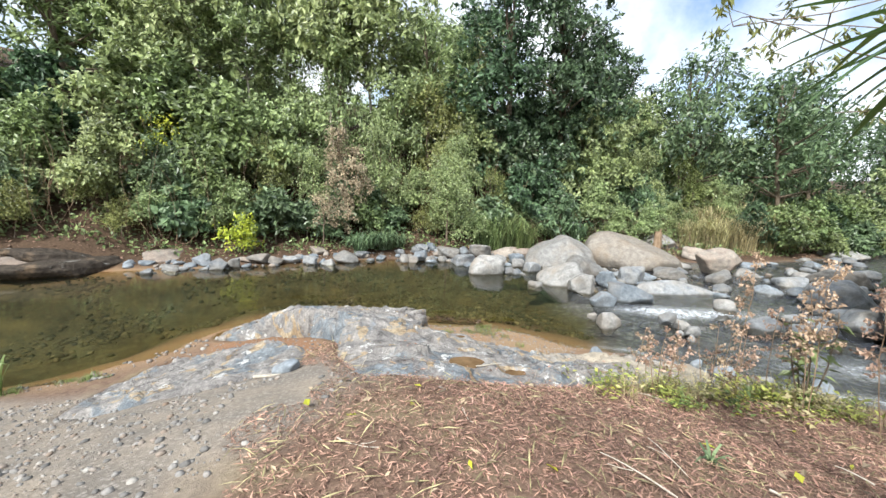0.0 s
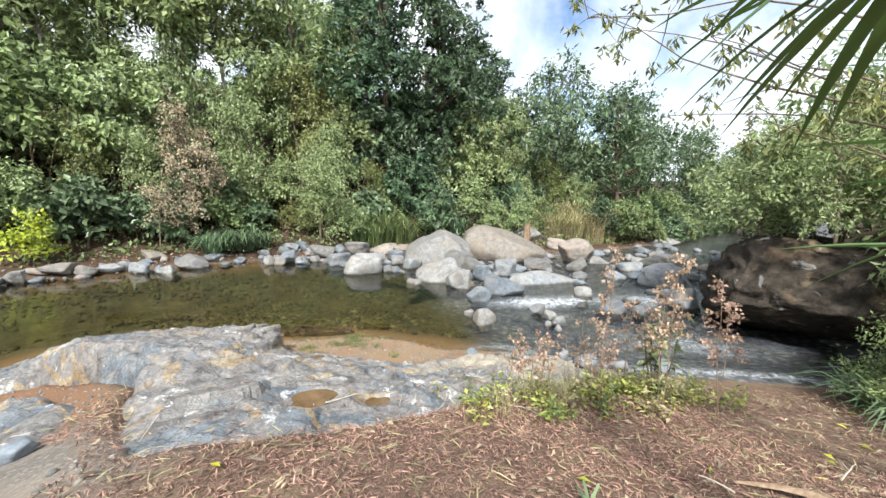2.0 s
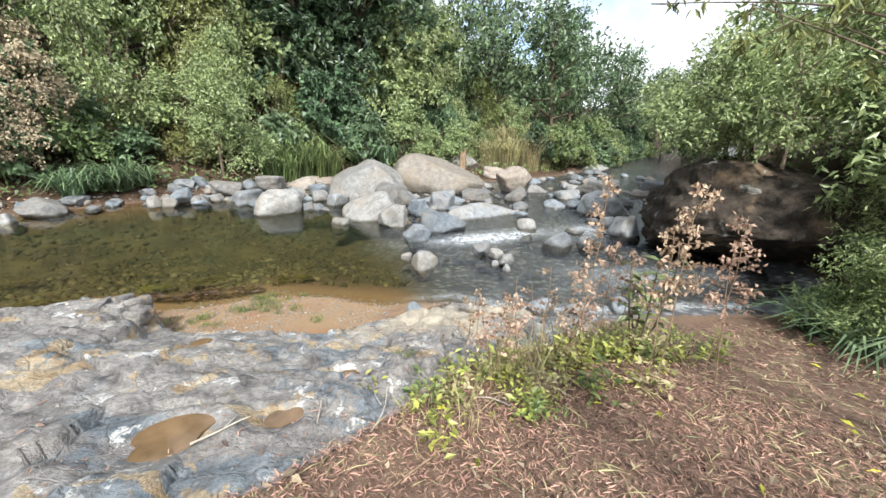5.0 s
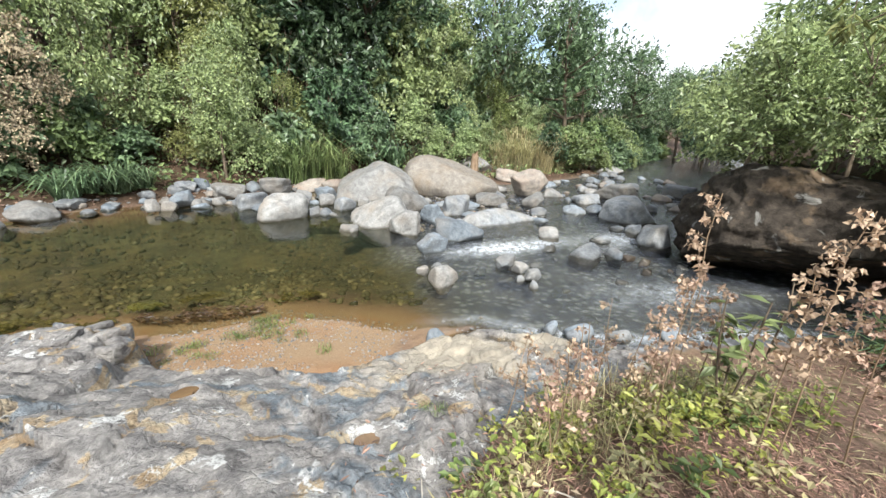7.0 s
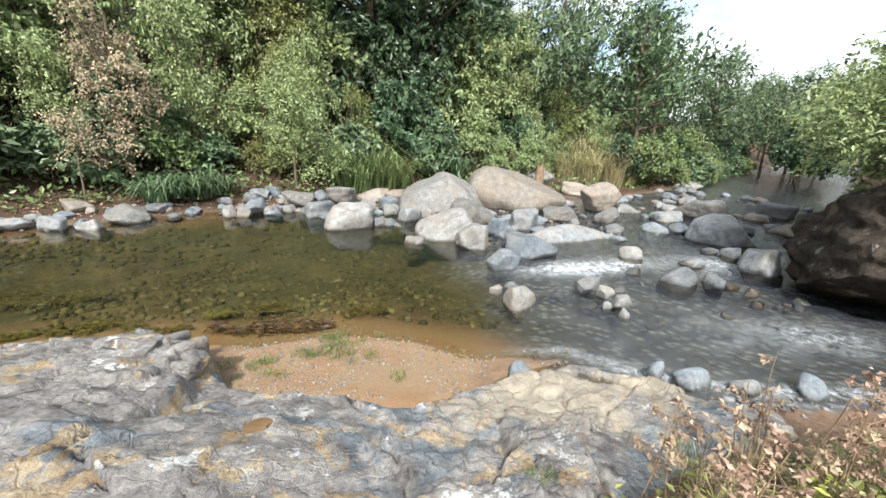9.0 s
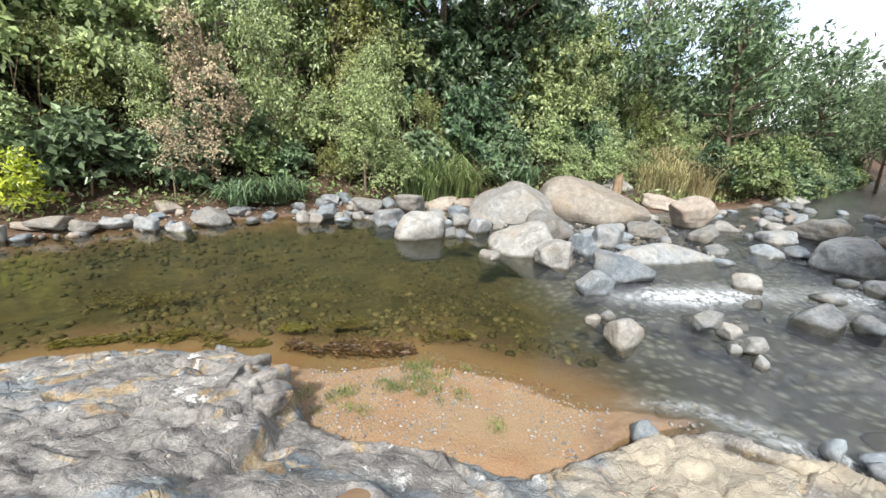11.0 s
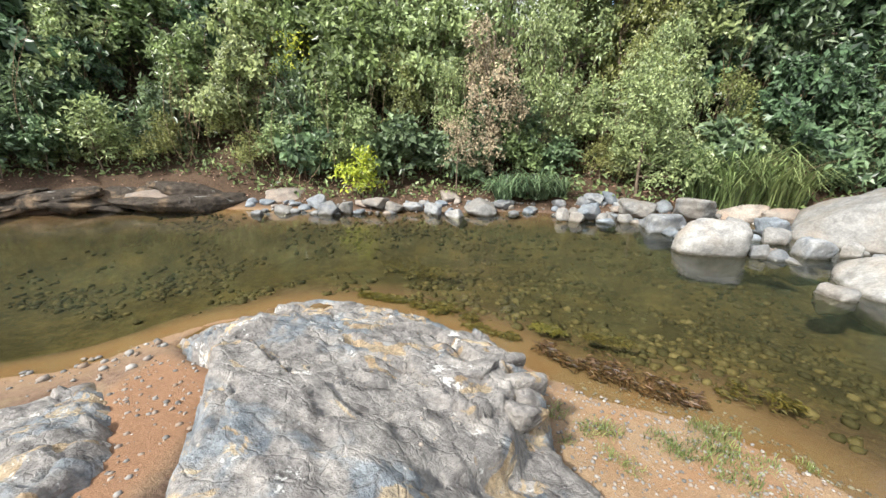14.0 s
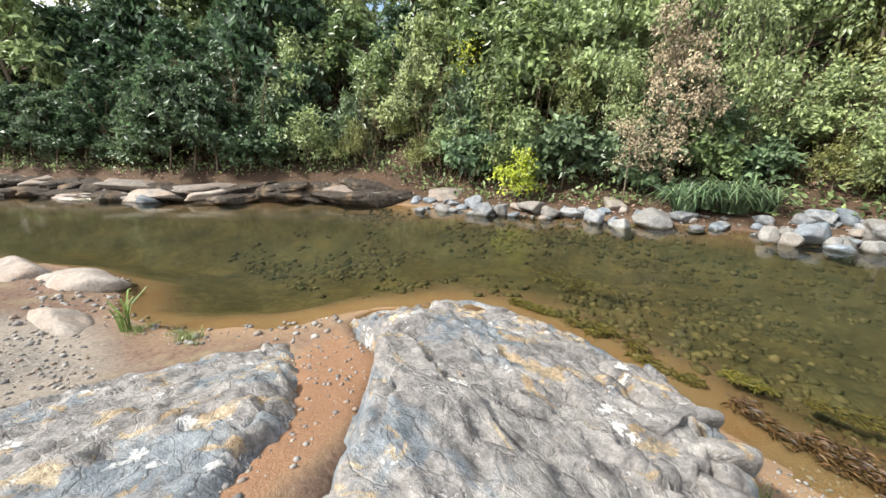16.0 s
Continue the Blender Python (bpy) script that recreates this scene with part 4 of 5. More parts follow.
# models, then copies of them on the slope
LOW = [plant("low_shrub", "low leafy shrub hanging over the far bank", "shrub", 11, 1.9, 2.0, L_MID, 2300, 0.19, 0.56, 8, 0.03),
       plant("low_shrub", "low bluish-green shrub on the far bank", "shrub", 12, 1.7, 2.1, L_BLUE, 1700, 0.28, 0.55, 8, 0.03),
       plant("low_shrub", "low dark green shrub on the far bank", "shrub", 13, 2.1, 1.9, L_LIGHT, 2400, 0.165, 0.45, 8, 0.03),
       plant("low_shrub", "sparse olive shrub with thin twigs on the far bank", "shrub", 14, 2.0, 1.9, L_OLIVE, 2200, 0.13, 0.4, 9, 0.025)]
MEDIUM = [plant("shrub", "tall green shrub on the forested slope", "shrub", 21, 4.0, 3.4, L_MID, 3900, 0.25, 0.56, 11, 0.06),
          plant("shrub", "light green bushy shrub on the forested slope", "shrub", 22, 3.8, 3.5, L_LIGHT, 4300, 0.21, 0.55, 11, 0.06),
          plant("shrub", "dark green shrub on the forested slope", "shrub", 23, 4.3, 3.2, L_DARK, 3300, 0.31, 0.5, 11, 0.06),
          plant("vine_column", "tree trunk draped in a curtain of hanging vines", "vines", 24, 5.6, 2.3, L_OLIVE, 4400, 0.145, 0.55, 14, 0.07, 0.05, 16, 0.2, 0.9, True),
          plant("vine_column", "green vines hanging down from the slope", "vines", 25, 6.0, 2.5, L_LIGHT, 4200, 0.165, 0.5, 14, 0.07, 0.05, 16, 0.2, 0.9, True),
          plant("shrub", "bluish-green large-leaved shrub on the slope", "shrub", 26, 3.6, 3.3, L_BLUE, 3600, 0.30, 0.42, 10, 0.06)]
# light leaves on every tall tree: sunlit, hazy brightness put into their colour
TALL = [plant("tree", "tall dark green forest tree wrapped in creepers", "tree", 31, 10.5, 6.0, L_LIGHT, 5600, 0.34, 0.56, 16, 0.16, 0.12),
        plant("tree", "tall mid-green forest tree on the slope", "tree", 32, 9.0, 5.8, L_LIGHT, 4800, 0.36, 0.48, 14, 0.14, 0.25),
        plant("tree", "light feathery green tree above the slope", "tree", 33, 9.5, 6.0, L_LIGHT, 4600, 0.36, 0.32, 14, 0.12, 0.35, 18, 0.34, 0.3),
        plant("tree", "bluish-green slender tree with bare trunk on the slope", "tree", 34, 11.0, 5.0, L_LIGHT, 4600, 0.34, 0.45, 12, 0.10, 0.5, 14, 0.25, 0.3, False, PALE)]
rng = random.Random(17)
used = set()


def put_plant(model, x, y, scale, group, z=None, turn=None):
    """The model itself the first time, then copies."""
    zz = ground_z(x, y) if z is None else z
    m4 = Matrix.LocRotScale((x, y, zz), Euler((rng.uniform(-0.06, 0.06), rng.uniform(-0.06, 0.06), rng.uniform(-0.9, 0.9) if turn is None else turn)), None)
    ob = model
    if model.name in used:
        ob = copy_thing(model, m4)
    else:
        used.add(model.name)
        ob.matrix_basis = m4
    ob.scale = (scale, scale, scale * rng.uniform(0.9, 1.12))
    tagged(ob, group=group)
    return ob


S0, S1 = float(np.interp(-31, far_x, arc)), float(np.interp(40, far_x, arc))
SL = float(np.interp(-12, far_x, arc))
s = S0
while s < S1:
    x, y = bank_point(s, rng.uniform(1.7, 2.6) if s > SL else rng.uniform(0.9, 1.6))
    if x < -16:
        put_plant(rng.choice(MEDIUM[2:3] + LOW[1:2]), x, y, rng.uniform(0.55, 0.85), "shrubs along the far bank", ground_z(x, y) + 0.25)
    elif not 7 < x < 18:
        put_plant(rng.choice(LOW), x, y, rng.uniform(0.6, 1.15), "shrubs along the far bank", ground_z(x, y) + rng.uniform(0.0, 0.35))
    s += rng.uniform(1.0, 1.6)
s = float(np.interp(19, far_x, arc))
while s < S1 + 8:
    x, y = bank_point(s, rng.uniform(0.6, 1.8))
    put_plant(rng.choice([MEDIUM[2], MEDIUM[0]]), x, y, rng.uniform(0.5, 0.85), "shrubs upstream")
    if x > 22:
        x, y = bank_point(s, rng.uniform(-0.3, 0.4))
        put_plant(rng.choice(LOW[:2]), x, y, rng.uniform(0.6, 1.0), "shrubs upstream", 0.0)
    s += rng.uniform(1.4, 2.2)
s = S0
while s < S1:
    x, y = bank_point(s, rng.uniform(2.4, 3.8))
    put_plant(MEDIUM[2] if x < -16.5 or 5 < x < 9 else rng.choice(MEDIUM[:2] + MEDIUM[3:] + MEDIUM[1:2]), x, y, rng.uniform(0.6, 0.95) * (1 if x < 11 else 0.6), "shrubs on the slope")
    s += rng.uniform(1.35, 2.0)
s = S0
while s < S1:
    x, y = bank_point(s, rng.uniform(5.0, 7.5))
    put_plant(MEDIUM[2] if x < -16.5 or 5 < x < 9 else rng.choice(MEDIUM[:2] + MEDIUM[3:] + MEDIUM[1:2]), x, y, rng.uniform(1.0, 1.45) * (1 if x < 13 else 0.75), "shrubs on the slope")
    s += rng.uniform(1.6, 2.3)
s = S0 - 4
while s < S1 + 6:
    x, y = bank_point(s, rng.uniform(8.5, 11.5))
    if not 20 < x < 24:
        put_plant(rng.choice(TALL), x, y, rng.uniform(0.85, 1.1) * (1 if x < 12 else 0.8), "forest trees")
    s += rng.uniform(2.2, 3.2)
s = S0 - 4
while s < S1 + 6:
    x, y = bank_point(s, rng.uniform(14, 18))
    put_plant(rng.choice(TALL), x, y, rng.uniform(0.8, 1.1) * (1 if x < 10 else 0.75) * (0.62 if -11 < x < -3 else 1), "forest trees")
    s += rng.uniform(3.4, 4.6)

for x, d, k, sc in ((-14.5, 4.5, 1, 1.0), (-13.6, 6.5, 0, 1.2), (-15.0, 8.0, 4, 1.2), (-12.8, 4.0, 0, 0.9), (-16.2, 6.0, 5, 1.1), (-14.0, 9.5, 1, 1.3)):
    x, y = bank_point(float(np.interp(x, far_x, arc)), d)
    put_plant(MEDIUM[k], x, y, sc, "shrubs on the slope")
for x, y, sc in ((37, 20.6, 1.0), (40.5, 22.4, 1.1), (44, 24.4, 1.2), (48, 26, 1.2), (52, 27.6, 1.3), (57, 30, 1.4)):
    put_plant(MEDIUM[2], x, y, sc, "shrubs upstream", -0.15)

# leaves and creepers that cover the slope between the plants
rl = np.random.RandomState(77)
k = 58000
sx = rl.uniform(S0, S1, k)
sd = 0.9 + 26 * rl.rand(k) ** 1.3
bx, by = np.empty(k), np.empty(k)
for i in range(k):
    bx[i], by[i] = bank_point(sx[i], sd[i])
bz = terrain(bx, by)[0] + rl.rand(k) ** 1.5 * np.clip(sd * 0.35, 0.15, 1.5)
under = Soup()
al = rl.normal(size=(k, 3))
al[:, 2] -= 0.3
ln = rl.uniform(0.14, 0.30, k) * (0.75 + sd * 0.035)
under.leaves(np.stack([bx, by, bz], 1), al, np.array([[0, -0.9, 0.8]]) + rl.normal(size=(k, 3)) * 0.5, ln, ln * 0.5)
ug = new("undergrowth", under.mesh("undergrowth", L_MID, False))
tagged(ug, "tangled green undergrowth covering the steep slope", "undergrowth", kind="stuff")

# single plants that stand out
yb = plant("yellow_bush", "small bright yellow-green bush at the far waterline", "bush", 41, 1.5, 1.35, L_YEL, 800, 0.16, 0.5, 7, 0.02, 0.15)
yb.location = (-6.75, 15.95, ground_z(-6.75, 15.95) + 0.05)
lb = plant("light_bush", "broad light green bush leaning over the pool", "bush", 42, 4.2, 3.6, L_LIGHT, 9500, 0.125, 0.42, 12, 0.06, 0.15)
lb.location = (1.8, 19.2, ground_z(1.8, 19.2) + 0.1)
db = plant("dead_creeper", "dry pinkish-brown creeper covering a shrub", "creeper", 43, 4.8, 1.9, L_DRY, 4600, 0.10, 0.6, 12, 0.05, 0.1, 16, 0.14, 0.8, True)
db.location = (-2.95, 18.4, ground_z(-2.95, 18.4) + 0.3)
dt = plant("dry_flower_bush", "small bush with dry pale flower heads", "bush", 44, 2.3, 1.3, L_DRY, 1500, 0.07, 0.7, 6, 0.03, 0.35)
dt.location = (-3.9, 17.4, ground_z(-3.9, 18.0) + 0.1)
bd = plant("broadleaf_shrub", "dark bluish shrub with broad drooping leaves", "shrub", 45, 2.6, 2.6, L_BLUE, 2600, 0.30, 0.36, 9, 0.05, 0.15, 10, 0.22, 0.45)
bd.location = (8.0, 21.2, ground_z(8.0, 21.2) - 0.2)
gr = plant("green_bush", "fresh green bush low on the far bank", "bush", 46, 1.9, 1.8, L_LIGHT, 2400, 0.16, 0.42, 7, 0.03, 0.2)
gr.location = (-10.1, 17.0, ground_z(-10.1, 17.0) + 0.2)
BIG = plant("crown_tree", "tall dense green tree standing over the boulders", "tree", 47, 13.5, 6.8, L_DARK, 13000, 0.30, 0.55, 20, 0.2, 0.06)
put_plant(BIG, 9.2, 25.3, 1.1, "tall trees behind the boulders")
put_plant(BIG, 12.2, 27.2, 1.0, "tall trees behind the boulders")
put_plant(BIG, 5.6, 25.0, 1.1, "tall trees behind the boulders")
put_plant(BIG, 14.0, 28.5, 0.85, "tall trees behind the boulders")
PALETREE = plant("pale_tree", "airy grey-green tree against the sky upstream", "tree", 48, 9.0, 6.5, L_BLUE, 4600, 0.32, 0.42, 13, 0.15, 0.3, 12, 0.3, 0.5)
for x, y, sc in ((23.0, 22.8, 1.2), (29.5, 27, 1.25), (36, 27, 1.1), (19.5, 25.5, 1.3), (44, 27, 0.9), (50, 33, 1.1), (42, 32, 0.9), (56, 31, 1.2), (62, 39, 1.2), (49, 25, 0.8), (70, 36, 1.4), (75, 45, 1.4)):
    put_plant(PALETREE, x, y, sc, "trees upstream")


yv = plant("yellow_creeper", "yellowing leafy creeper hanging on the slope", "creeper", 49, 3.2, 1.4, L_YEL, 900, 0.15, 0.4, 8, 0.03, 0.2, 10, 0.25, 0.6, True)
yv.location = (-10.8, 17.6, ground_z(-10.8, 17.6) + 0.3)
for x, y, sc in ((-14.6, 14.6, 0.95), (-17.2, 12.4, 1.05), (-19.5, 10.2, 1.1), (-21.5, 8.6, 1.1)):
    o = copy_thing(bd, pose(x, y, ground_z(x, y) - 0.2, 0, 0, 25 + 3 * x))
    o.scale = (sc, sc, sc)
    tagged(o, "large-leaved bluish shrub leaning over the pool", group="large-leaved shrubs")
for x, y, sc in ((-15, 35, 0.9), (-18, 31, 1.2), (-22, 27, 1.1), (-26, 23, 1.1), (-16, 27, 1.0), (-34, 0, 1.1), (-31, 4.5, 1.1), (-39, 3, 1.2), (-44, -2, 1.3), (-36, -6, 1.0)):
    put_plant(TALL[1], x, y, sc, "forest trees")
for x, y, k, sc in ((-4.9, 24, 3, 1.15), (-2.3, 24.2, 3, 1.2), (0.6, 24.5, 2, 1.15), (-7.5, 25, 2, 0.8)):
    put_plant(TALL[k], x, y, sc, "forest trees")


# dry vines: thin stems that hang and cross on the slope
def tangle(seed, w, h, n):
    rs = np.random.RandomState(seed)
    sp = Soup()
    for k in range(n):
        a = np.array([rs.uniform(-w, w), rs.uniform(-0.6, 0.6), 0 if rs.rand() < 0.6 else rs.uniform(0, h * 0.5)])
        b = a + np.array([rs.normal() * 0.5, rs.normal() * 0.3, rs.uniform(0.4, 1) * h])
        limb(sp, rs, a, b, rs.uniform(0.005, 0.014), 0.003, 0.5, 7, 4)
    return tagged(new("dry_vines", sp.mesh("dry_vines", TWIG)), "tangle of bare brown vines hanging on the slope", "vines", "dry vines on the slope")


VINES = [tangle(601, 1.2, 3.2, 22), tangle(602, 1.0, 4.5, 18), tangle(603, 1.6, 1.4, 34)]
placed = set()
s = S0 + 6
while s < S1 - 14:
    x, y = bank_point(s, rng.uniform(1.6, 5.0))
    vm = rng.choice(VINES)
    m4 = pose(x, y, ground_z(x, y) - 0.1, 0, 0, rng.uniform(-40, 40))
    if vm.name in placed:
        copy_thing(vm, m4)
    else:
        placed.add(vm.name)
        vm.matrix_basis = m4
    s += rng.uniform(1.2, 2.4)

# brown leaves lying on the far bank
k = 9000
rl = np.random.RandomState(78)
sx, sd = rl.uniform(S0, S1, k), rl.uniform(0.35, 3.5, k)
bx, by = np.array([bank_point(a, b) for a, b in zip(sx, sd)]).T
al = rl.normal(size=(k, 3)) * np.array([[1, 1, 0.3]])
ln = rl.uniform(0.06, 0.15, k)
bl = Soup()
bl.leaves(np.stack([bx, by, terrain(bx, by)[0] + 0.03], 1), al, np.array([[0, -0.4, 1.0]]) + rl.normal(size=(k, 3)) * 0.3, ln, ln * 0.45)
tagged(new("bank_litter", bl.mesh("bank_litter", L_LITTER, False)), "brown leaf litter on the earth of the far bank", "litter", kind="stuff")


# grasses
def tuft(name, label, category, seed, height, count, mat, lean=0.6, width=0.014, spread=0.25):
    rng = np.random.RandomState(seed)
    sp = Soup()
    for k in range(count):
        a = rng.uniform(0, 2 * np.pi)
        r = spread * math.sqrt(rng.rand())
        h = height * rng.uniform(0.55, 1.1)
        out = np.array([math.cos(a), math.sin(a), 0])
        b = rng.uniform(0, 2 * np.pi)
        base = np.array([math.cos(b), math.sin(b), 0]) * r
        ln = lean * rng.uniform(0.3, 1.3)
        pts = [base + np.array([0, 0, -0.05]), base + out * h * ln * 0.25 + np.array([0, 0, h * 0.55]), base + out * h * ln * 0.7 + np.array([0, 0, h * 0.85]), base + out * h * ln * 1.15 + np.array([0, 0, h * (0.95 - 0.35 * ln)])]
        side = np.cross(out, (0, 0, 1)) * width / 2
        wd = (0.9, 1.0, 0.7, 0.1)
        v = [p + s * side * w for p, w in zip(pts, wd) for s in (-1, 1)]
        sp.add(v, [(2 * i, 2 * i + 1, 2 * i + 3, 2 * i + 2) for i in range(3)])
    return tagged(new(name, sp.mesh(name, mat, False)), label, category)


REED = tuft("tall_grass", "tall arching green grass on the far bank", "grass", 51, 2.2, 170, L_MID, 0.9, 0.045, 0.6)
REED.location = (4.5, 19.3, ground_z(4.5, 19.3) - 0.05)
for x, y, sc in ((3.7, 19.3, 0.8), (5.3, 19.6, 0.85), (6.0, 19.8, 0.7)):
    o = copy_thing(REED, pose(x, y, ground_z(x, y) - 0.05, 0, 0, 77 * x))
    o.scale = (sc, sc, sc)
FERN = tuft("fern", "clump of drooping green fern leaves over the stones", "fern", 52, 1.1, 110, L_BLUE, 1.3, 0.06, 0.35)
FERN.scale = (0.7, 0.7, 0.7)
FERN.location = (-1.8, 17.9, ground_z(-1.8, 17.9) + 0.2)
for x, y, sc in ((-1.2, 18.2, 0.9), (-2.3, 17.6, 0.8), (-0.6, 18.5, 0.7), (9.0, 20.5, 1.0)):
    o = copy_thing(FERN, pose(x, y, ground_z(x, y) + 0.1, 0, 0, 61 * x))
    o.scale = (sc, sc, sc)
STRAW = tuft("straw_grass", "clump of tall yellowed grass on the river bank", "grass", 53, 2.0, 320, L_STRAW, 0.6, 0.025, 0.7)
STRAW.location = (18.0, 20.0, ground_z(18, 20))
for x, y, sc in ((16.6, 20.2, 1.0), (19.5, 20.6, 1.2), (21.0, 21.2, 1.1), (15.6, 20.6, 0.8), (17.2, 21.4, 1.2), (20.2, 22.3, 1.3), (22.2, 21.6, 1.2)):
    o = copy_thing(STRAW, pose(x, y, ground_z(x, y), 0, 0, 50 * x))
    o.scale = (sc, sc, sc)

# stump beside the biggest boulder
sp = Soup()
rs = np.random.RandomState(3)
limb(sp, rs, (0, 0, -0.2), (0.05, 0, 1.25), 0.24, 0.17, 0.05, 6, 9)
limb(sp, rs, (0.05, 0, 0.9), (0.25, 0.1, 1.35), 0.07, 0.04, 0.05, 4, 6)
for k in range(6):
    a = k * 1.05
    limb(sp, rs, (0, 0, 0.2), (0.7 * math.cos(a), 0.7 * math.sin(a), -0.1), 0.09, 0.03, 0.1, 4, 5)
st = new("tree_stump", sp.mesh("tree_stump", TWIG))
st.location = (12.6, 19.0, ground_z(12.6, 19.0))
tagged(st, "bleached broken tree stump with roots behind the boulders", "stump")

# bushes on and around the dark rock and along the right bank
RIGHT = [plant("bank_bush", "light green bush leaning over the dark rock", "bush", 61, 3.4, 3.6, L_LIGHT, 5200, 0.16, 0.45, 12, 0.06, 0.1),
         plant("bank_bush", "mid-green bush on the near bank upstream", "bush", 62, 3.8, 3.4, L_LIGHT, 5200, 0.17, 0.4, 12, 0.06, 0.1),
         plant("bank_bush", "dense dark bush under the overhanging branches", "bush", 63, 2.8, 2.8, L_MID, 4600, 0.14, 0.3, 11, 0.05, 0.05)]
for x, y, z, k, sc in ((11.4, 7.0, 2.2, 0, 0.75), (12.8, 6.0, 2.3, 0, 0.95), (11.0, 5.3, 2.4, 1, 0.55), (13.8, 7.6, 1.8, 1, 1.0), (14.8, 5.2, 2.0, 0, 1.25), (10.5, 3.3, 0.9, 2, 0.7),
                       (9.3, 2.6, 1.2, 2, 0.6), (12.0, 3.4, 1.6, 1, 1.05), (13.8, 2.2, 1.8, 0, 1.4), (10.9, 1.6, 1.6, 1, 0.9), (16.5, 8.3, 2.4, 0, 1.1), (19.5, 9.2, 2.4, 1, 1.2),
                       (23, 10.6, 2.4, 0, 1.2), (17.5, 5.5, 3, 1, 1.8), (27, 12.5, 2.6, 1, 1.3), (32, 14.5, 2.6, 0, 1.4), (38, 17, 2.6, 1, 1.5), (44, 19.5, 2.6, 0, 1.7), (52, 22, 3, 1, 2.0), (62, 25, 3, 0, 2.2), (15.5, 1.0, 2.5, 1, 1.7), (21, 5.5, 3, 0, 2.0)):
    put_plant(RIGHT[k], x, y, sc, "bushes on the right bank", z)
for x, y, sc in ((8.4, 2.9, 0.7), (8.9, 3.4, 0.6), (9.7, 3.2, 0.7), (10.3, 2.6, 0.8), (8.0, 2.2, 0.55)):
    o = put_plant(RIGHT[2], x, y, sc * 0.75, "bushes on the right bank")
    o = copy_thing(FERN, pose(x - 0.3, y + 0.1, ground_z(x, y) - 0.02, 0, 0, 90 * x))
    o.scale = (0.6, 0.6, 0.45)
    tagged(o, "drooping grass below the dark rock", group="grass below the dark rock")


# ---- the near bank: litter, twigs, herbs, stalks ----
def scatter(count, box, test, seed):
    rs = np.random.RandomState(seed)
    x, y = rs.uniform(box[0], box[1], count), rs.uniform(box[2], box[3], count)
    ok = test(x, y)
    return x[ok], y[ok], rs


def on_litter(x, y):
    dn = -line_distance(x, y, NEAR)
    rock = inside_distance(x, y, MAIN_ROCK) + 0.25 * fbm(x * 2, y * 2, 3, 14)
    return (dn > 0.7) & (rock < 0.12) & (inside_distance(x, y, LEFT_SLAB) < 0.05) & (inside_distance(x, y, GRAVEL) < 0.15 + 0.5 * fbm(x * 1.5, y * 1.5, 3, 15)) & (x > -1.4) & (inside_distance(x, y, BEACH) < 0) & (inside_distance(x, y, REDSAND) < 0)


def lie(count, box, test, seed, lo, hi, ratio, mat, name, label, lift=0.012, pitch=0.35, z_of=None):
    x, y, rs = scatter(count, box, test, seed)
    n = len(x)
    z = (terrain(x, y)[0] if z_of is None else z_of(x, y)) + lift * rs.uniform(0.3, 1.6, n)
    a = rs.uniform(0, 2 * np.pi, n)
    al = np.stack([np.cos(a), np.sin(a), rs.normal(size=n) * pitch], 1)
    up = np.array([[0, 0, 1.0]]) + rs.normal(size=(n, 3)) * 0.35
    ln = rs.uniform(lo, hi, n)
    sp = Soup()
    sp.leaves(np.stack([x, y, z], 1), al, up, ln, ln * ratio * rs.uniform(0.7, 1.4, n))
    return tagged(new(name, sp.mesh(name, mat, False)), label, "litter", kind="stuff")


lie(60000, (-1.2, 5.2, 0.6, 5.4), on_litter, 1, 0.02, 0.065, 0.14, L_LITTER, "leaf_litter", "reddish-brown dry needles and shredded leaves on the bank", 0.016)
lie(22000, (0.5, 8.5, -1.0, 4.6), on_litter, 2, 0.03, 0.09, 0.13, L_LITTER, "leaf_litter", "reddish-brown dry leaf litter on the bank", 0.02)
lie(800, (-1.0, 8.0, 0.0, 5.2), on_litter, 3, 0.04, 0.09, 0.38, L_DRY, "fallen_leaves", "pale dry fallen leaves scattered over the litter", 0.03, 0.2)
lie(5000, (-1.0, 8.0, 0.0, 5.4), on_litter, 6, 0.08, 0.2, 0.045, L_STRAW, "dry_straw", "pale straw and long dry needles over the litter", 0.03, 0.2)
lie(50, (-1.0, 8.0, 0.0, 5.2), on_litter, 4, 0.07, 0.12, 0.45, L_YEL, "fallen_leaves", "yellow fallen leaves scattered over the litter", 0.03, 0.15)
lie(2600, (-4, 5.2, 3.3, 8.6), lambda x, y: (inside_distance(x, y, MAIN_ROCK) > 0.0) & (fbm(x * 1.2, y * 1.2, 3, 18) > 0.12) & (y < 6.2) & (x > 0.2), 5, 0.03, 0.08, 0.2, L_LITTER, "leaf_litter", "dry leaf crumbs caught in the cracks of the bedrock", 0.012, 0.25,
    lambda x, y: np.maximum(rock_height(x, y, MAIN_ROCK)[0], terrain(x, y)[0]))


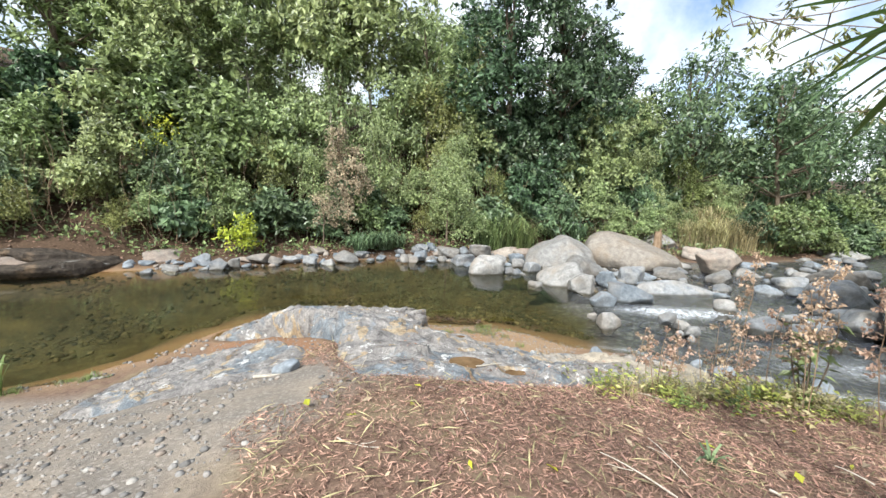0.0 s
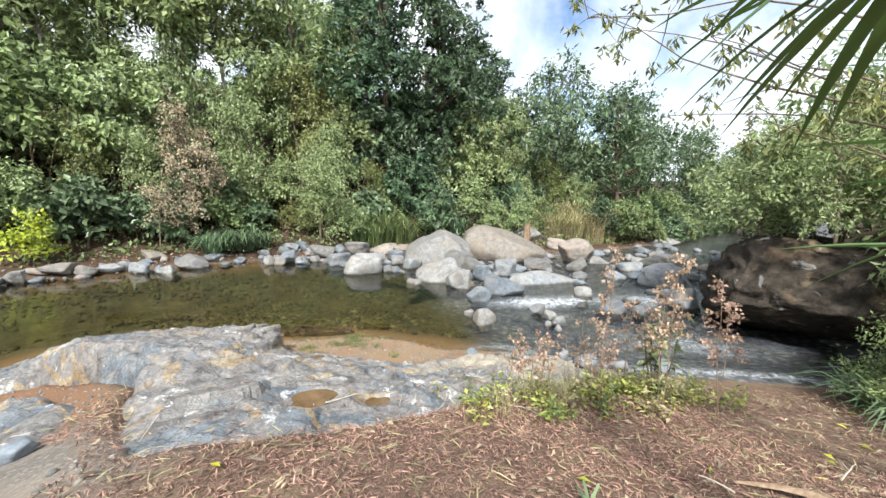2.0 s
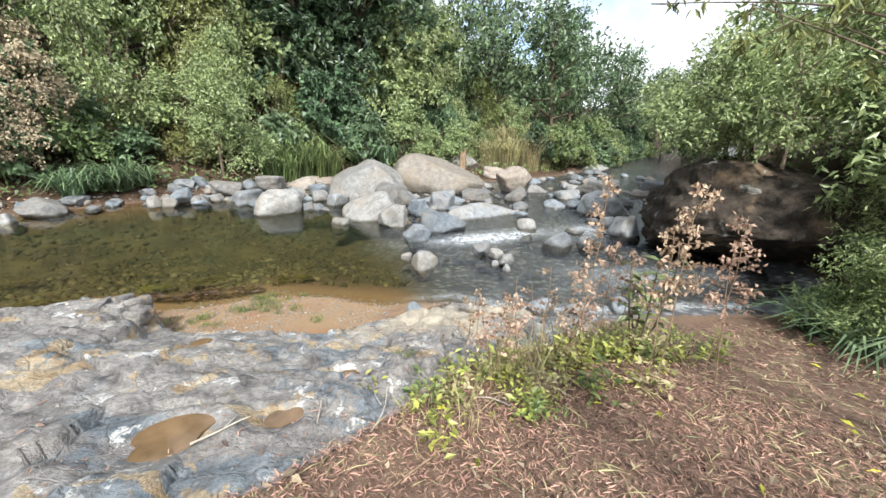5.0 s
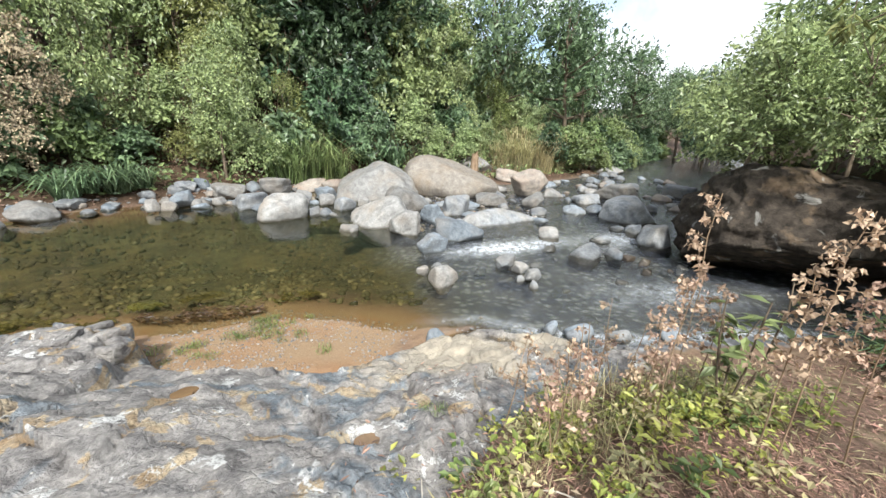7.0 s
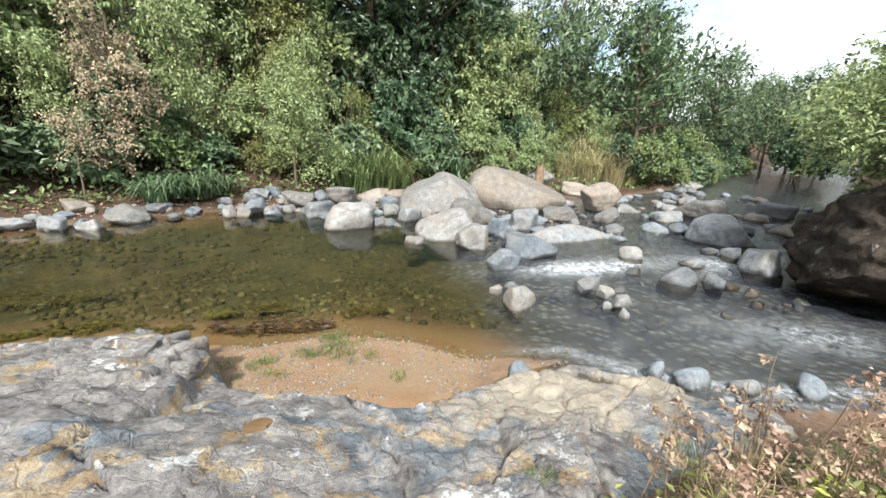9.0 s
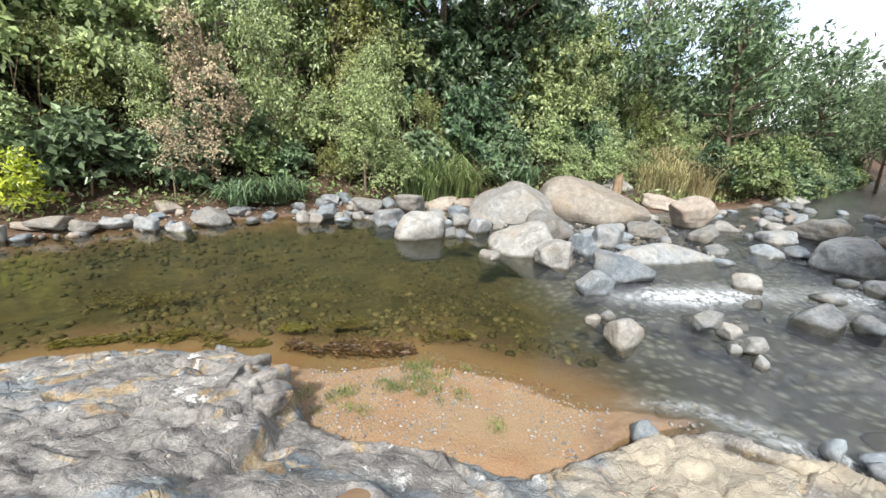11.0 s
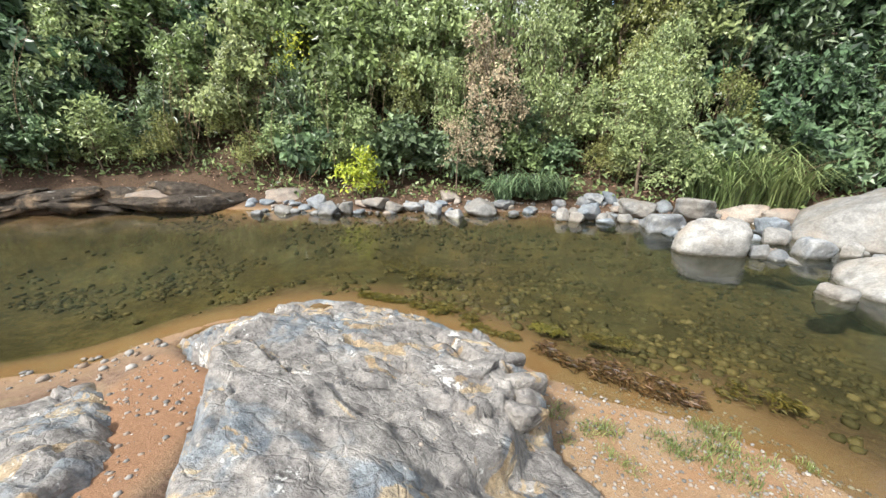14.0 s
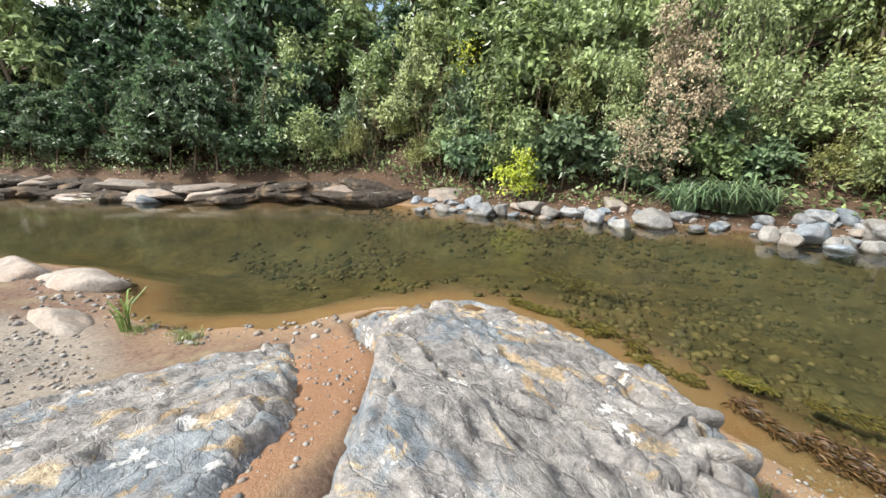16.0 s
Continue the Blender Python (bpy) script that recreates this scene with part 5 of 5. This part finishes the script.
def pebbles(count, box, test, seed, lo, hi, mats, name, label, z_of=None):
    x, y, rs = scatter(count, box, test, seed)
    v0, f0 = ico(1)
    n = len(x)
    z = terrain(x, y)[0] if z_of is None else z_of(x, y)
    r = lo + (hi - lo) * rs.rand(n) ** 2.5
    jit = 1 + rs.uniform(-0.22, 0.22, (n, len(v0), 1))
    sc = np.stack([r, r * rs.uniform(0.6, 1, n), r * rs.uniform(0.4, 0.7, n)], 1)[:, None]
    v = v0[None] * jit * sc
    a = rs.uniform(0, 6.28, n)[:, None]
    vx, vy = v[..., 0] * np.cos(a) - v[..., 1] * np.sin(a), v[..., 0] * np.sin(a) + v[..., 1] * np.cos(a)
    v = np.stack([vx, vy, v[..., 2]], 2) + np.stack([x, y, z + r * 0.2], 1)[:, None]
    f = f0[None] + (np.arange(n) * len(v0))[:, None, None]
    return tagged(new(name, mesh_of(name, v.reshape(-1, 3), f.reshape(-1, 3), mats)), label, "pebbles", kind="stuff")


m = Mat("river_bed_stone", 0.7, 0.25)
g = m.node("ShaderNodeNewGeometry")
c = m.ramp(g.outputs["Random Per Island"], (0.0, (0.045, 0.042, 0.022)), (0.5, (0.085, 0.076, 0.039)), (0.9, (0.13, 0.11, 0.055)), (1.0, (0.20, 0.17, 0.09)))
m.color(m.mix(0.4, c, m.ramp(m.noise(40, 5), (0.3, 0.25), (0.7, 0.8)), "OVERLAY"))
BED_STONE = m.m
m = Mat("pebble", 0.8, 0.25)
g = m.node("ShaderNodeNewGeometry")
c = m.ramp(g.outputs["Random Per Island"], (0.0, (0.11, 0.105, 0.10)), (0.45, (0.26, 0.245, 0.23)), (0.75, (0.21, 0.155, 0.115)), (1.0, (0.34, 0.325, 0.30)))
m.color(m.mix(0.4, c, m.ramp(m.noise(60, 5), (0.3, 0.25), (0.7, 0.8)), "OVERLAY"))
PEBBLE = m.m
pebbles(15000, (-12, 4.6, 8.2, 17), lambda x, y: (line_distance(x, y, NEAR) > 1.0 + 0.9 * fbm(x, y, 3, 35)) & (line_distance(x, y, FAR) < -0.2) & (fbm(x * 0.8, y * 0.8, 4, 36) > -0.3 + 0.5 * np.random.RandomState(5).rand(len(x))), 21, 0.010, 0.10, BED_STONE, "bed_stones", "olive-coated stones on the bed of the clear pool")
pebbles(6500, (-6, 0.4, 0.5, 5.2), lambda x, y: (inside_distance(x, y, GRAVEL) > 0.1) & (inside_distance(x, y, LEFT_SLAB) < 0.05) & (fbm(x * 1.3, y * 1.3, 3, 24) > -0.25), 11, 0.005, 0.036, PEBBLE, "gravel", "grey and white gravel on the trodden ground")
pebbles(5200, (0.5, 4.2, 6.4, 8.8), lambda x, y: (inside_distance(x, y, BEACH) > -0.1) & ((-line_distance(x, y, NEAR) < 0.55) | (fbm(x * 1.6, y * 1.6, 3, 25) > 0.15)), 12, 0.004, 0.022, PEBBLE, "gravel", "fine gravel on the small sand beach")
pebbles(1300, (-4, -0.6, 4.6, 7.6), lambda x, y: (inside_distance(x, y, REDSAND) > 0) & (inside_distance(x, y, LEFT_SLAB) < 0.1), 13, 0.005, 0.03, PEBBLE, "gravel", "small stones in the red sand between the slabs")
pebbles(900, (-3.6, 4.5, 3.8, 8.8), lambda x, y: inside_distance(x, y, MAIN_ROCK) > 0.2, 14, 0.004, 0.018, PEBBLE, "gravel", "loose chips lying on the bedrock", lambda x, y: rock_height(x, y, MAIN_ROCK)[0])
pebbles(1600, (-9, 1.5, 13, 18.5), lambda x, y: np.abs(line_distance(x, y, FAR) - 0.25) < 0.5, 15, 0.02, 0.09, PEBBLE, "gravel", "small stones along the far waterline")
pebbles(1500, (3, 11, 12, 19), lambda x, y: (terrain(x, y)[0] > -0.45) & (x * 0.9 + y > 17.2), 16, 0.04, 0.13, PEBBLE, "gravel", "small stones filling the heap of boulders", lambda x, y: np.maximum(terrain(x, y)[0], -0.06))
pebbles(1800, (-9, -3.2, 3.5, 7.6), lambda x, y: (np.abs(line_distance(x, y, NEAR) + 0.45) < 0.6) & (fbm(x, y, 3, 33) > -0.1), 18, 0.01, 0.06, PEBBLE, "gravel", "stones on the sandy edge of the pool")
pebbles(700, (4.2, 9, 5.2, 7.6), lambda x, y: np.abs(line_distance(x, y, NEAR)) < 0.35, 17, 0.015, 0.06, PEBBLE, "gravel", "dark wet gravel at the near waterline")


def twig(x, y, ln, ang, r, mat, label, seed, dz=0.02):
    rs = np.random.RandomState(seed)
    sp = Soup()
    d = np.array([math.cos(ang), math.sin(ang), 0]) * ln
    limb(sp, rs, (0, 0, r * 0.7), tuple(d + np.array([0, 0, r])), r, r * 0.5, 0.10, 6, 6)
    if ln > 0.3:
        limb(sp, rs, tuple(d * 0.55 + np.array([0, 0, r])), tuple(d * 0.8 + np.array([-d[1], d[0], 0]) * 0.18 + np.array([0, 0, r])), r * 0.6, r * 0.3, 0.1, 4, 5)
    ob = new("twig", sp.mesh("twig", mat))
    ob.location = (x, y, rock_top(x, y) + dz)
    return tagged(ob, label, "twig", "twigs on the near bank")


twig(-1.25, 4.0, 0.62, 0.35, 0.02, PALE, "bleached stick lying on the gravel", 1)
rng = random.Random(23)
for k in range(46):
    x, y = rng.uniform(-0.6, 6.5), rng.uniform(0.8, 4.4)
    twig(x, y, rng.uniform(0.12, 0.45), rng.uniform(0, 6.28), rng.uniform(0.004, 0.009), rng.choice([TWIG, PALE]), "thin dry twig lying in the leaf litter", 200 + k)

# fallen palm blade
sp = Soup()
pts = [np.array([-0.55, 0, 0.03]), np.array([-0.2, 0.05, 0.07]), np.array([0.15, 0.05, 0.08]), np.array([0.5, -0.02, 0.05]), np.array([0.75, -0.1, 0.02])]
wd = (0.01, 0.05, 0.065, 0.045, 0.012)
vv = [p + np.array([0, s * w, -0.02 * abs(s) + 0.0]) for p, w in zip(pts, wd) for s in (-1, 0, 1)]
sp.add(vv, [(3 * i + j, 3 * i + j + 1, 3 * i + j + 4, 3 * i + j + 3) for i in range(4) for j in (0, 1)])
fb = new("fallen_palm_blade", sp.mesh("fallen_palm_blade", TWIG))
fb.location, fb.rotation_euler, fb.scale = (4.0, 2.1, ground_z(4.0, 2.1) + 0.02), (0, 0, -0.75), (0.72, 0.72, 0.72)
tagged(fb, "dry pale fallen palm leaf curled on the litter", "leaf")

# small spiky rosette
AG = tuft("spiky_rosette", "small grey-green spiky plant in the leaf litter", "plant", 71, 0.12, 14, L_BLUE, 1.2, 0.02, 0.015)
AG.location = (2.45, 2.35, ground_z(2.45, 2.35))


# dried flower stalks
def stalk(x, y, height, seed, heads, label, lean=0.1):
    rs = np.random.RandomState(seed)
    root = new("dry_flower_stalk")
    root.location = (x, y, ground_z(x, y) - 0.02)
    wood, fl = Soup(), Soup()
    p = limb(wood, rs, (0, 0, 0), (rs.uniform(-lean, lean), rs.uniform(-lean, lean), height), 0.006, 0.003, 0.06, 8, 5)
    bases, als = [], []
    for k in range(heads):
        t = 0.45 + 0.55 * (k + rs.rand()) / heads
        q = np.array([np.interp(t, np.linspace(0, 1, 8), p[:, i]) for i in range(3)])
        a = rs.uniform(0, 6.28)
        tip = q + np.array([math.cos(a), math.sin(a), 0.25]) * (0.20 * (1.25 - t) + 0.03)
        limb(wood, rs, q, tip, 0.003, 0.002, 0.1, 3, 4)
        for j in range(14):
            bases.append(q + (tip - q) * rs.uniform(0.3, 1.1) + rs.normal(size=3) * 0.012)
            als.append(rs.normal(size=3) + np.array([0, 0, -0.7]))
    n = len(bases)
    ln = rs.uniform(0.026, 0.052, n)
    fl.leaves(np.array(bases), np.array(als), rs.normal(size=(n, 3)), ln, ln * 0.65)
    part("stem", wood.mesh("stem", TWIG), root)
    tagged(part("seed_cluster", fl.mesh("seed_cluster", L_PINK, False), root, "dry pinkish seed heads"), kind="stuff")
    return tagged(root, label, "dried plant", "dry stalks on the bank")


for k, (x, y, h, n) in enumerate(((4.18, 4.12, 1.75, 26), (4.42, 3.5, 1.75, 40), (4.5, 3.62, 1.3, 22), (5.0, 3.3, 1.5, 26), (4.75, 4.3, 1.2, 20), (4.95, 4.25, 1.15, 18), (5.25, 3.5, 1.2, 22))):
    stalk(x, y, h, 400 + k, int(n * 0.7), "tall dried flower stalk with pinkish seed heads")
rng = random.Random(31)
for k in range(16):
    stalk(rng.uniform(3.3, 4.7), rng.uniform(4.2, 4.85), rng.uniform(0.55, 1.05), 430 + k, rng.choice([3, 5, 8]), "thin dry brown stalk on the bank", 0.12)

# leafy plant between the stalks
root = new("leafy_plant")
root.location = (4.93, 4.0, ground_z(4.93, 4.0) - 0.02)
wood, lv = Soup(), Soup()
rs = np.random.RandomState(9)
bs, al = [], []
for k in range(5):
    a = k * 1.3
    p = limb(wood, rs, (0, 0, 0), (0.2 * math.cos(a), 0.2 * math.sin(a), rs.uniform(0.8, 1.15)), 0.012, 0.005, 0.1, 7, 6)
    for j in range(18):
        t = rs.uniform(0.35, 1)
        bs.append([np.interp(t, np.linspace(0, 1, 7), p[:, i]) for i in range(3)])
        b = rs.uniform(0, 6.28)
        al.append([math.cos(b), math.sin(b), rs.uniform(-0.6, 0.3)])
n = len(bs)
ln = rs.uniform(0.09, 0.19, n)
lv.leaves(np.array(bs), np.array(al), np.array([[0, 0, 1.0]]) + rs.normal(size=(n, 3)) * 0.2, ln, ln * 0.42)
part("stem", wood.mesh("stem", BARK), root)
part("leaves", lv.mesh("leaves", L_MID, False), root, "broad drooping green leaves")
tagged(root, "green leafy sapling among the dried stalks", "plant")


# low herbs
def herb(seed, mat, h, w, n, label):
    rs = np.random.RandomState(seed)
    sp = Soup()
    b = rs.normal(size=(n, 3)) * np.array([[w, w, 0]]) * 0.4
    b[:, 2] = rs.rand(n) * h
    al = np.concatenate([rs.normal(size=(n, 2)), rs.uniform(-0.1, 0.7, (n, 1))], 1)
    ln = rs.uniform(0.035, 0.09, n)
    sp.leaves(b, al, np.array([[0, 0, 1.0]]) + rs.normal(size=(n, 3)) * 0.25, ln, ln * 0.5)
    st = Soup()
    for k in range(6):
        q = b[rs.randint(n)]
        limb(st, rs, (q[0] * 0.3, q[1] * 0.3, -0.03), q, 0.003, 0.002, 0.1, 4, 4)
    root = new("herb")
    tagged(part("leaves", sp.mesh("leaves", mat, False), root), kind="stuff")
    part("stem", st.mesh("stem", TWIG), root)
    return tagged(root, label, "herb", "herbs on the bank")


HERBS = [herb(501, L_HERB, 0.16, 0.16, 36, "low yellow-green herb among dry litter"), herb(502, L_GRASS, 0.2, 0.2, 40, "low green herb among dry litter"), herb(503, L_HERB, 0.28, 0.18, 56, "upright light green herb on the bank"), herb(504, L_STRAW, 0.25, 0.2, 50, "withered straw-coloured herb on the bank")]
rng = random.Random(41)
first = set()
for k in range(96):
    if k < 74:
        u = rng.random()
        x, y = rng.gauss(4.5, 0.75), rng.gauss(4.15, 0.38)
    else:
        x, y = rng.uniform(2.3, 4.2), rng.uniform(3.6, 4.7)
    if y > 5.0 or y < 3.0:
        continue
    h0 = rng.choice(HERBS)
    m4 = pose(x, y, ground_z(x, y), 0, 0, rng.uniform(0, 360))
    if h0.name in first:
        o = copy_thing(h0, m4)
    else:
        first.add(h0.name)
        o = h0
        o.matrix_basis = m4
    sc = rng.uniform(0.6, 1.2)
    o.scale = (sc, sc, sc)

GT = tuft("grass_tuft", "short green grass tuft growing on sand", "grass", 81, 0.11, 46, L_GRASS, 1.1, 0.006, 0.13)
GT.location = (1.85, 8.3, ground_z(1.85, 8.3))
rng = random.Random(43)
for k in range(40):
    x, y = rng.gauss(1.6, 0.4), rng.gauss(8.0, 0.25)
    if k > 22:
        x, y = rng.choice([(3.3, 4.9), (3.0, 5.2), (-5.2, 5.5), (-4.4, 5.9), (2.9, 7.6), (2.5, 7.2), (4.6, 5.2), (5.3, 4.9), (-4.8, 5.75)])
        x, y = x + rng.uniform(-0.15, 0.15), y + rng.uniform(-0.1, 0.1)
    o = copy_thing(GT, pose(x, y, rock_top(x, y) - 0.01, 0, 0, rng.uniform(0, 360)))
    sc = rng.uniform(0.5, 1.0)
    o.scale = (sc, sc, sc)
    tagged(o, group="grass tufts on the near shore")
SB = tuft("blade_plant", "young bright green reed at the water's edge", "grass", 82, 0.55, 14, L_GRASS, 0.7, 0.03, 0.05)
SB.location = (-5.3, 5.35, ground_z(-5.3, 5.35))

DG = tuft("dry_grass", "thin dry straw-coloured grass on the bank", "grass", 83, 0.38, 26, L_STRAW, 0.8, 0.005, 0.1)
DG.location = (4.1, 4.4, ground_z(4.1, 4.4))
rng = random.Random(47)
for k in range(42):
    x, y = rng.gauss(4.5, 0.8), rng.gauss(4.4, 0.3)
    if inside_distance(np.array([x]), np.array([y]), MAIN_ROCK)[0] > 0.2:
        continue
    o = copy_thing(DG, pose(x, y, rock_top(x, y) - 0.01, 0, 0, rng.uniform(0, 360)))
    sc = rng.uniform(0.5, 1.15)
    o.scale = (sc, sc, sc)
    tagged(o, group="dry grass on the bank")

# brown weed drifted against the beach, and olive algae on the bed
def weed_mat(x0, y0, half, wide, turn, n, mat, label, seed, deep):
    """A ragged mat of small leaves, thinner towards its ends."""
    rs = np.random.RandomState(seed)
    t, q = rs.uniform(-1, 1, n), rs.normal(size=n) * 0.45
    t, q = t * half, q * wide * np.sqrt(1.05 - t * t)
    hold = fbm(t * 5 + x0, q * 7 + y0, 3, seed) > -0.18
    t, q = t[hold], q[hold]
    n = len(t)
    c, d = math.cos(turn), math.sin(turn)
    b = np.stack([x0 + t * c - q * d, y0 + t * d + q * c, deep + rs.uniform(-0.03, 0.015, n)], 1)
    a = turn + rs.normal(size=n) * 0.9
    ln = rs.uniform(0.03, 0.10, n)
    sp = Soup()
    sp.leaves(b, np.stack([np.cos(a), np.sin(a), rs.normal(size=n) * 0.15], 1), np.array([[0, 0, 1.0]]) + rs.normal(size=(n, 3)) * 0.3, ln, ln * 0.3)
    tagged(new("water_weed", sp.mesh("water_weed", mat, False)), label, "water weed", kind="stuff")


weed_mat(1.12, 9.0, 0.85, 0.24, -0.28, 2600, L_WEED, "mat of brown drowned leaves drifting by the beach", 901, -0.01)
for k, (x, y, half, wide) in enumerate(((-1.2, 9.75, 0.6, 0.22), (-0.35, 9.4, 0.38, 0.14), (1.1, 9.75, 0.3, 0.12), (0.35, 9.75, 0.22, 0.1), (2.4, 9.2, 0.4, 0.16), (-2.2, 9.75, 0.4, 0.12), (-2.6, 11.8, 0.9, 0.45))):
    weed_mat(x, y, half, wide, -0.15 + 0.1 * (k % 3), int(2600 * half), L_ALGA, "olive algae and drowned leaves in the clear shallows", 910 + k, -0.06 if k < 6 else -0.3)


# spiky palm beside the path
def blade(sp, base, d, ln, w, sag):
    d = np.array(d, float)
    d /= np.linalg.norm(d)
    side = np.cross(d, (0, 0, 1))
    side /= np.linalg.norm(side) + 1e-9
    t = np.linspace(0, 1, 7)
    wd = w * np.array([0.5, 0.85, 1, 0.95, 0.75, 0.42, 0.03])
    v = []
    for k in range(7):
        p = np.array(base) + d * ln * t[k] + np.array([0, 0, -sag * ln * t[k] ** 2])
        for s in (-1, 0, 1):
            v.append(p + side * s * wd[k] / 2 + np.array([0, 0, -0.25 * abs(s) * wd[k] * -1]))
    sp.add(v, [(3 * i + j, 3 * i + j + 1, 3 * i + j + 4, 3 * i + j + 3) for i in range(6) for j in (0, 1)])


def spiky_palm(x, y, crown, seed, count, lo, hi, w, label, extra=()):
    """A leaning trunk with a head of stiff blades at crown."""
    rs = np.random.RandomState(seed)
    palm = new("spiky_palm")
    palm.location = (x, y, ground_z(x, y) - 0.05)
    head = np.array(crown) - np.array(palm.location)
    wood = Soup()
    limb(wood, rs, (0, 0, 0), head, 0.05, 0.035, 0.03, 8, 8)
    part("trunk", wood.mesh("trunk", BARK), palm)
    for k in range(count):
        sp = Soup()
        a, el = rs.uniform(0, 6.28), rs.uniform(-0.6, 0.6)
        blade(sp, head + rs.normal(size=3) * 0.04, (math.cos(a), math.sin(a), el), rs.uniform(lo, hi), w * rs.uniform(0.8, 1.25), rs.uniform(0.1, 0.45))
        part("blade", sp.mesh("blade", L_PALM, True), palm)
    for a, dz, ln in extra:
        sp = Soup()
        blade(sp, head + np.array([0, 0, dz]), (math.cos(a), math.sin(a), 0.08), ln, w * 1.3, 0.1)
        part("blade", sp.mesh("blade", L_PALM, True), palm)
    return tagged(palm, label, "palm", "spiky palms beside the path")


spiky_palm(3.1, 0.9, (2.62, 1.47, 3.74), 5, 40, 0.55, 0.85, 0.05, "spiky palm with stiff dark green blades overhanging the path")
spiky_palm(5.2, 1.2, (4.7, 1.75, 3.0), 6, 12, 0.7, 1.0, 0.07, "low spiky palm with long green and yellowed blades", ((2.65, 0.3, 1.25), (2.7, -0.28, 1.25), (2.4, 0.1, 0.9)))

# branch of long drooping leaves overhead
root = new("overhanging_tree")
root.location = (8.6, 2.3, ground_z(8.6, 2.3) - 0.1)
o = np.array(root.location)
wood, lv = Soup(), Soup()
rs = np.random.RandomState(15)
limb(wood, rs, (0, 0, 0), (0.1, 0.3, 4.2), 0.13, 0.09, 0.05, 8, 8)
bs, al = [], []
for tip in ((4.6, 5.2, 5.3), (5.4, 5.6, 5.8), (6.0, 4.8, 4.9), (6.6, 5.6, 4.6), (7.0, 4.6, 4.2), (6.2, 6.0, 5.5)):
    st = np.array([0.1, 0.3, rs.uniform(2.6, 4.1)])
    p = limb(wood, rs, st, np.array(tip) - o, 0.022, 0.005, 0.2, 9, 6)
    for j in range(12):
        q0 = p[rs.randint(3, 9)]
        q1 = q0 + rs.normal(size=3) * np.array([0.35, 0.35, 0.22])
        limb(wood, rs, q0, q1, 0.008, 0.003, 0.2, 4, 4)
        for i in range(14):
            bs.append(q1 + rs.normal(size=3) * 0.05)
            b = rs.uniform(0, 6.28)
            al.append([math.cos(b) * 0.7, math.sin(b) * 0.7, rs.uniform(-1.4, -0.2)])
n = len(bs)
ln = rs.uniform(0.10, 0.18, n)
lv.leaves(np.array(bs), np.array(al), rs.normal(size=(n, 3)), ln, ln * 0.3)
part("trunk", wood.mesh("trunk", BARK), root)
part("leaves", lv.mesh("leaves", L_OLIVE, False), root, "long drooping olive leaves")
tagged(root, "thin tree with bare twigs and drooping leaves overhanging the bank", "tree")
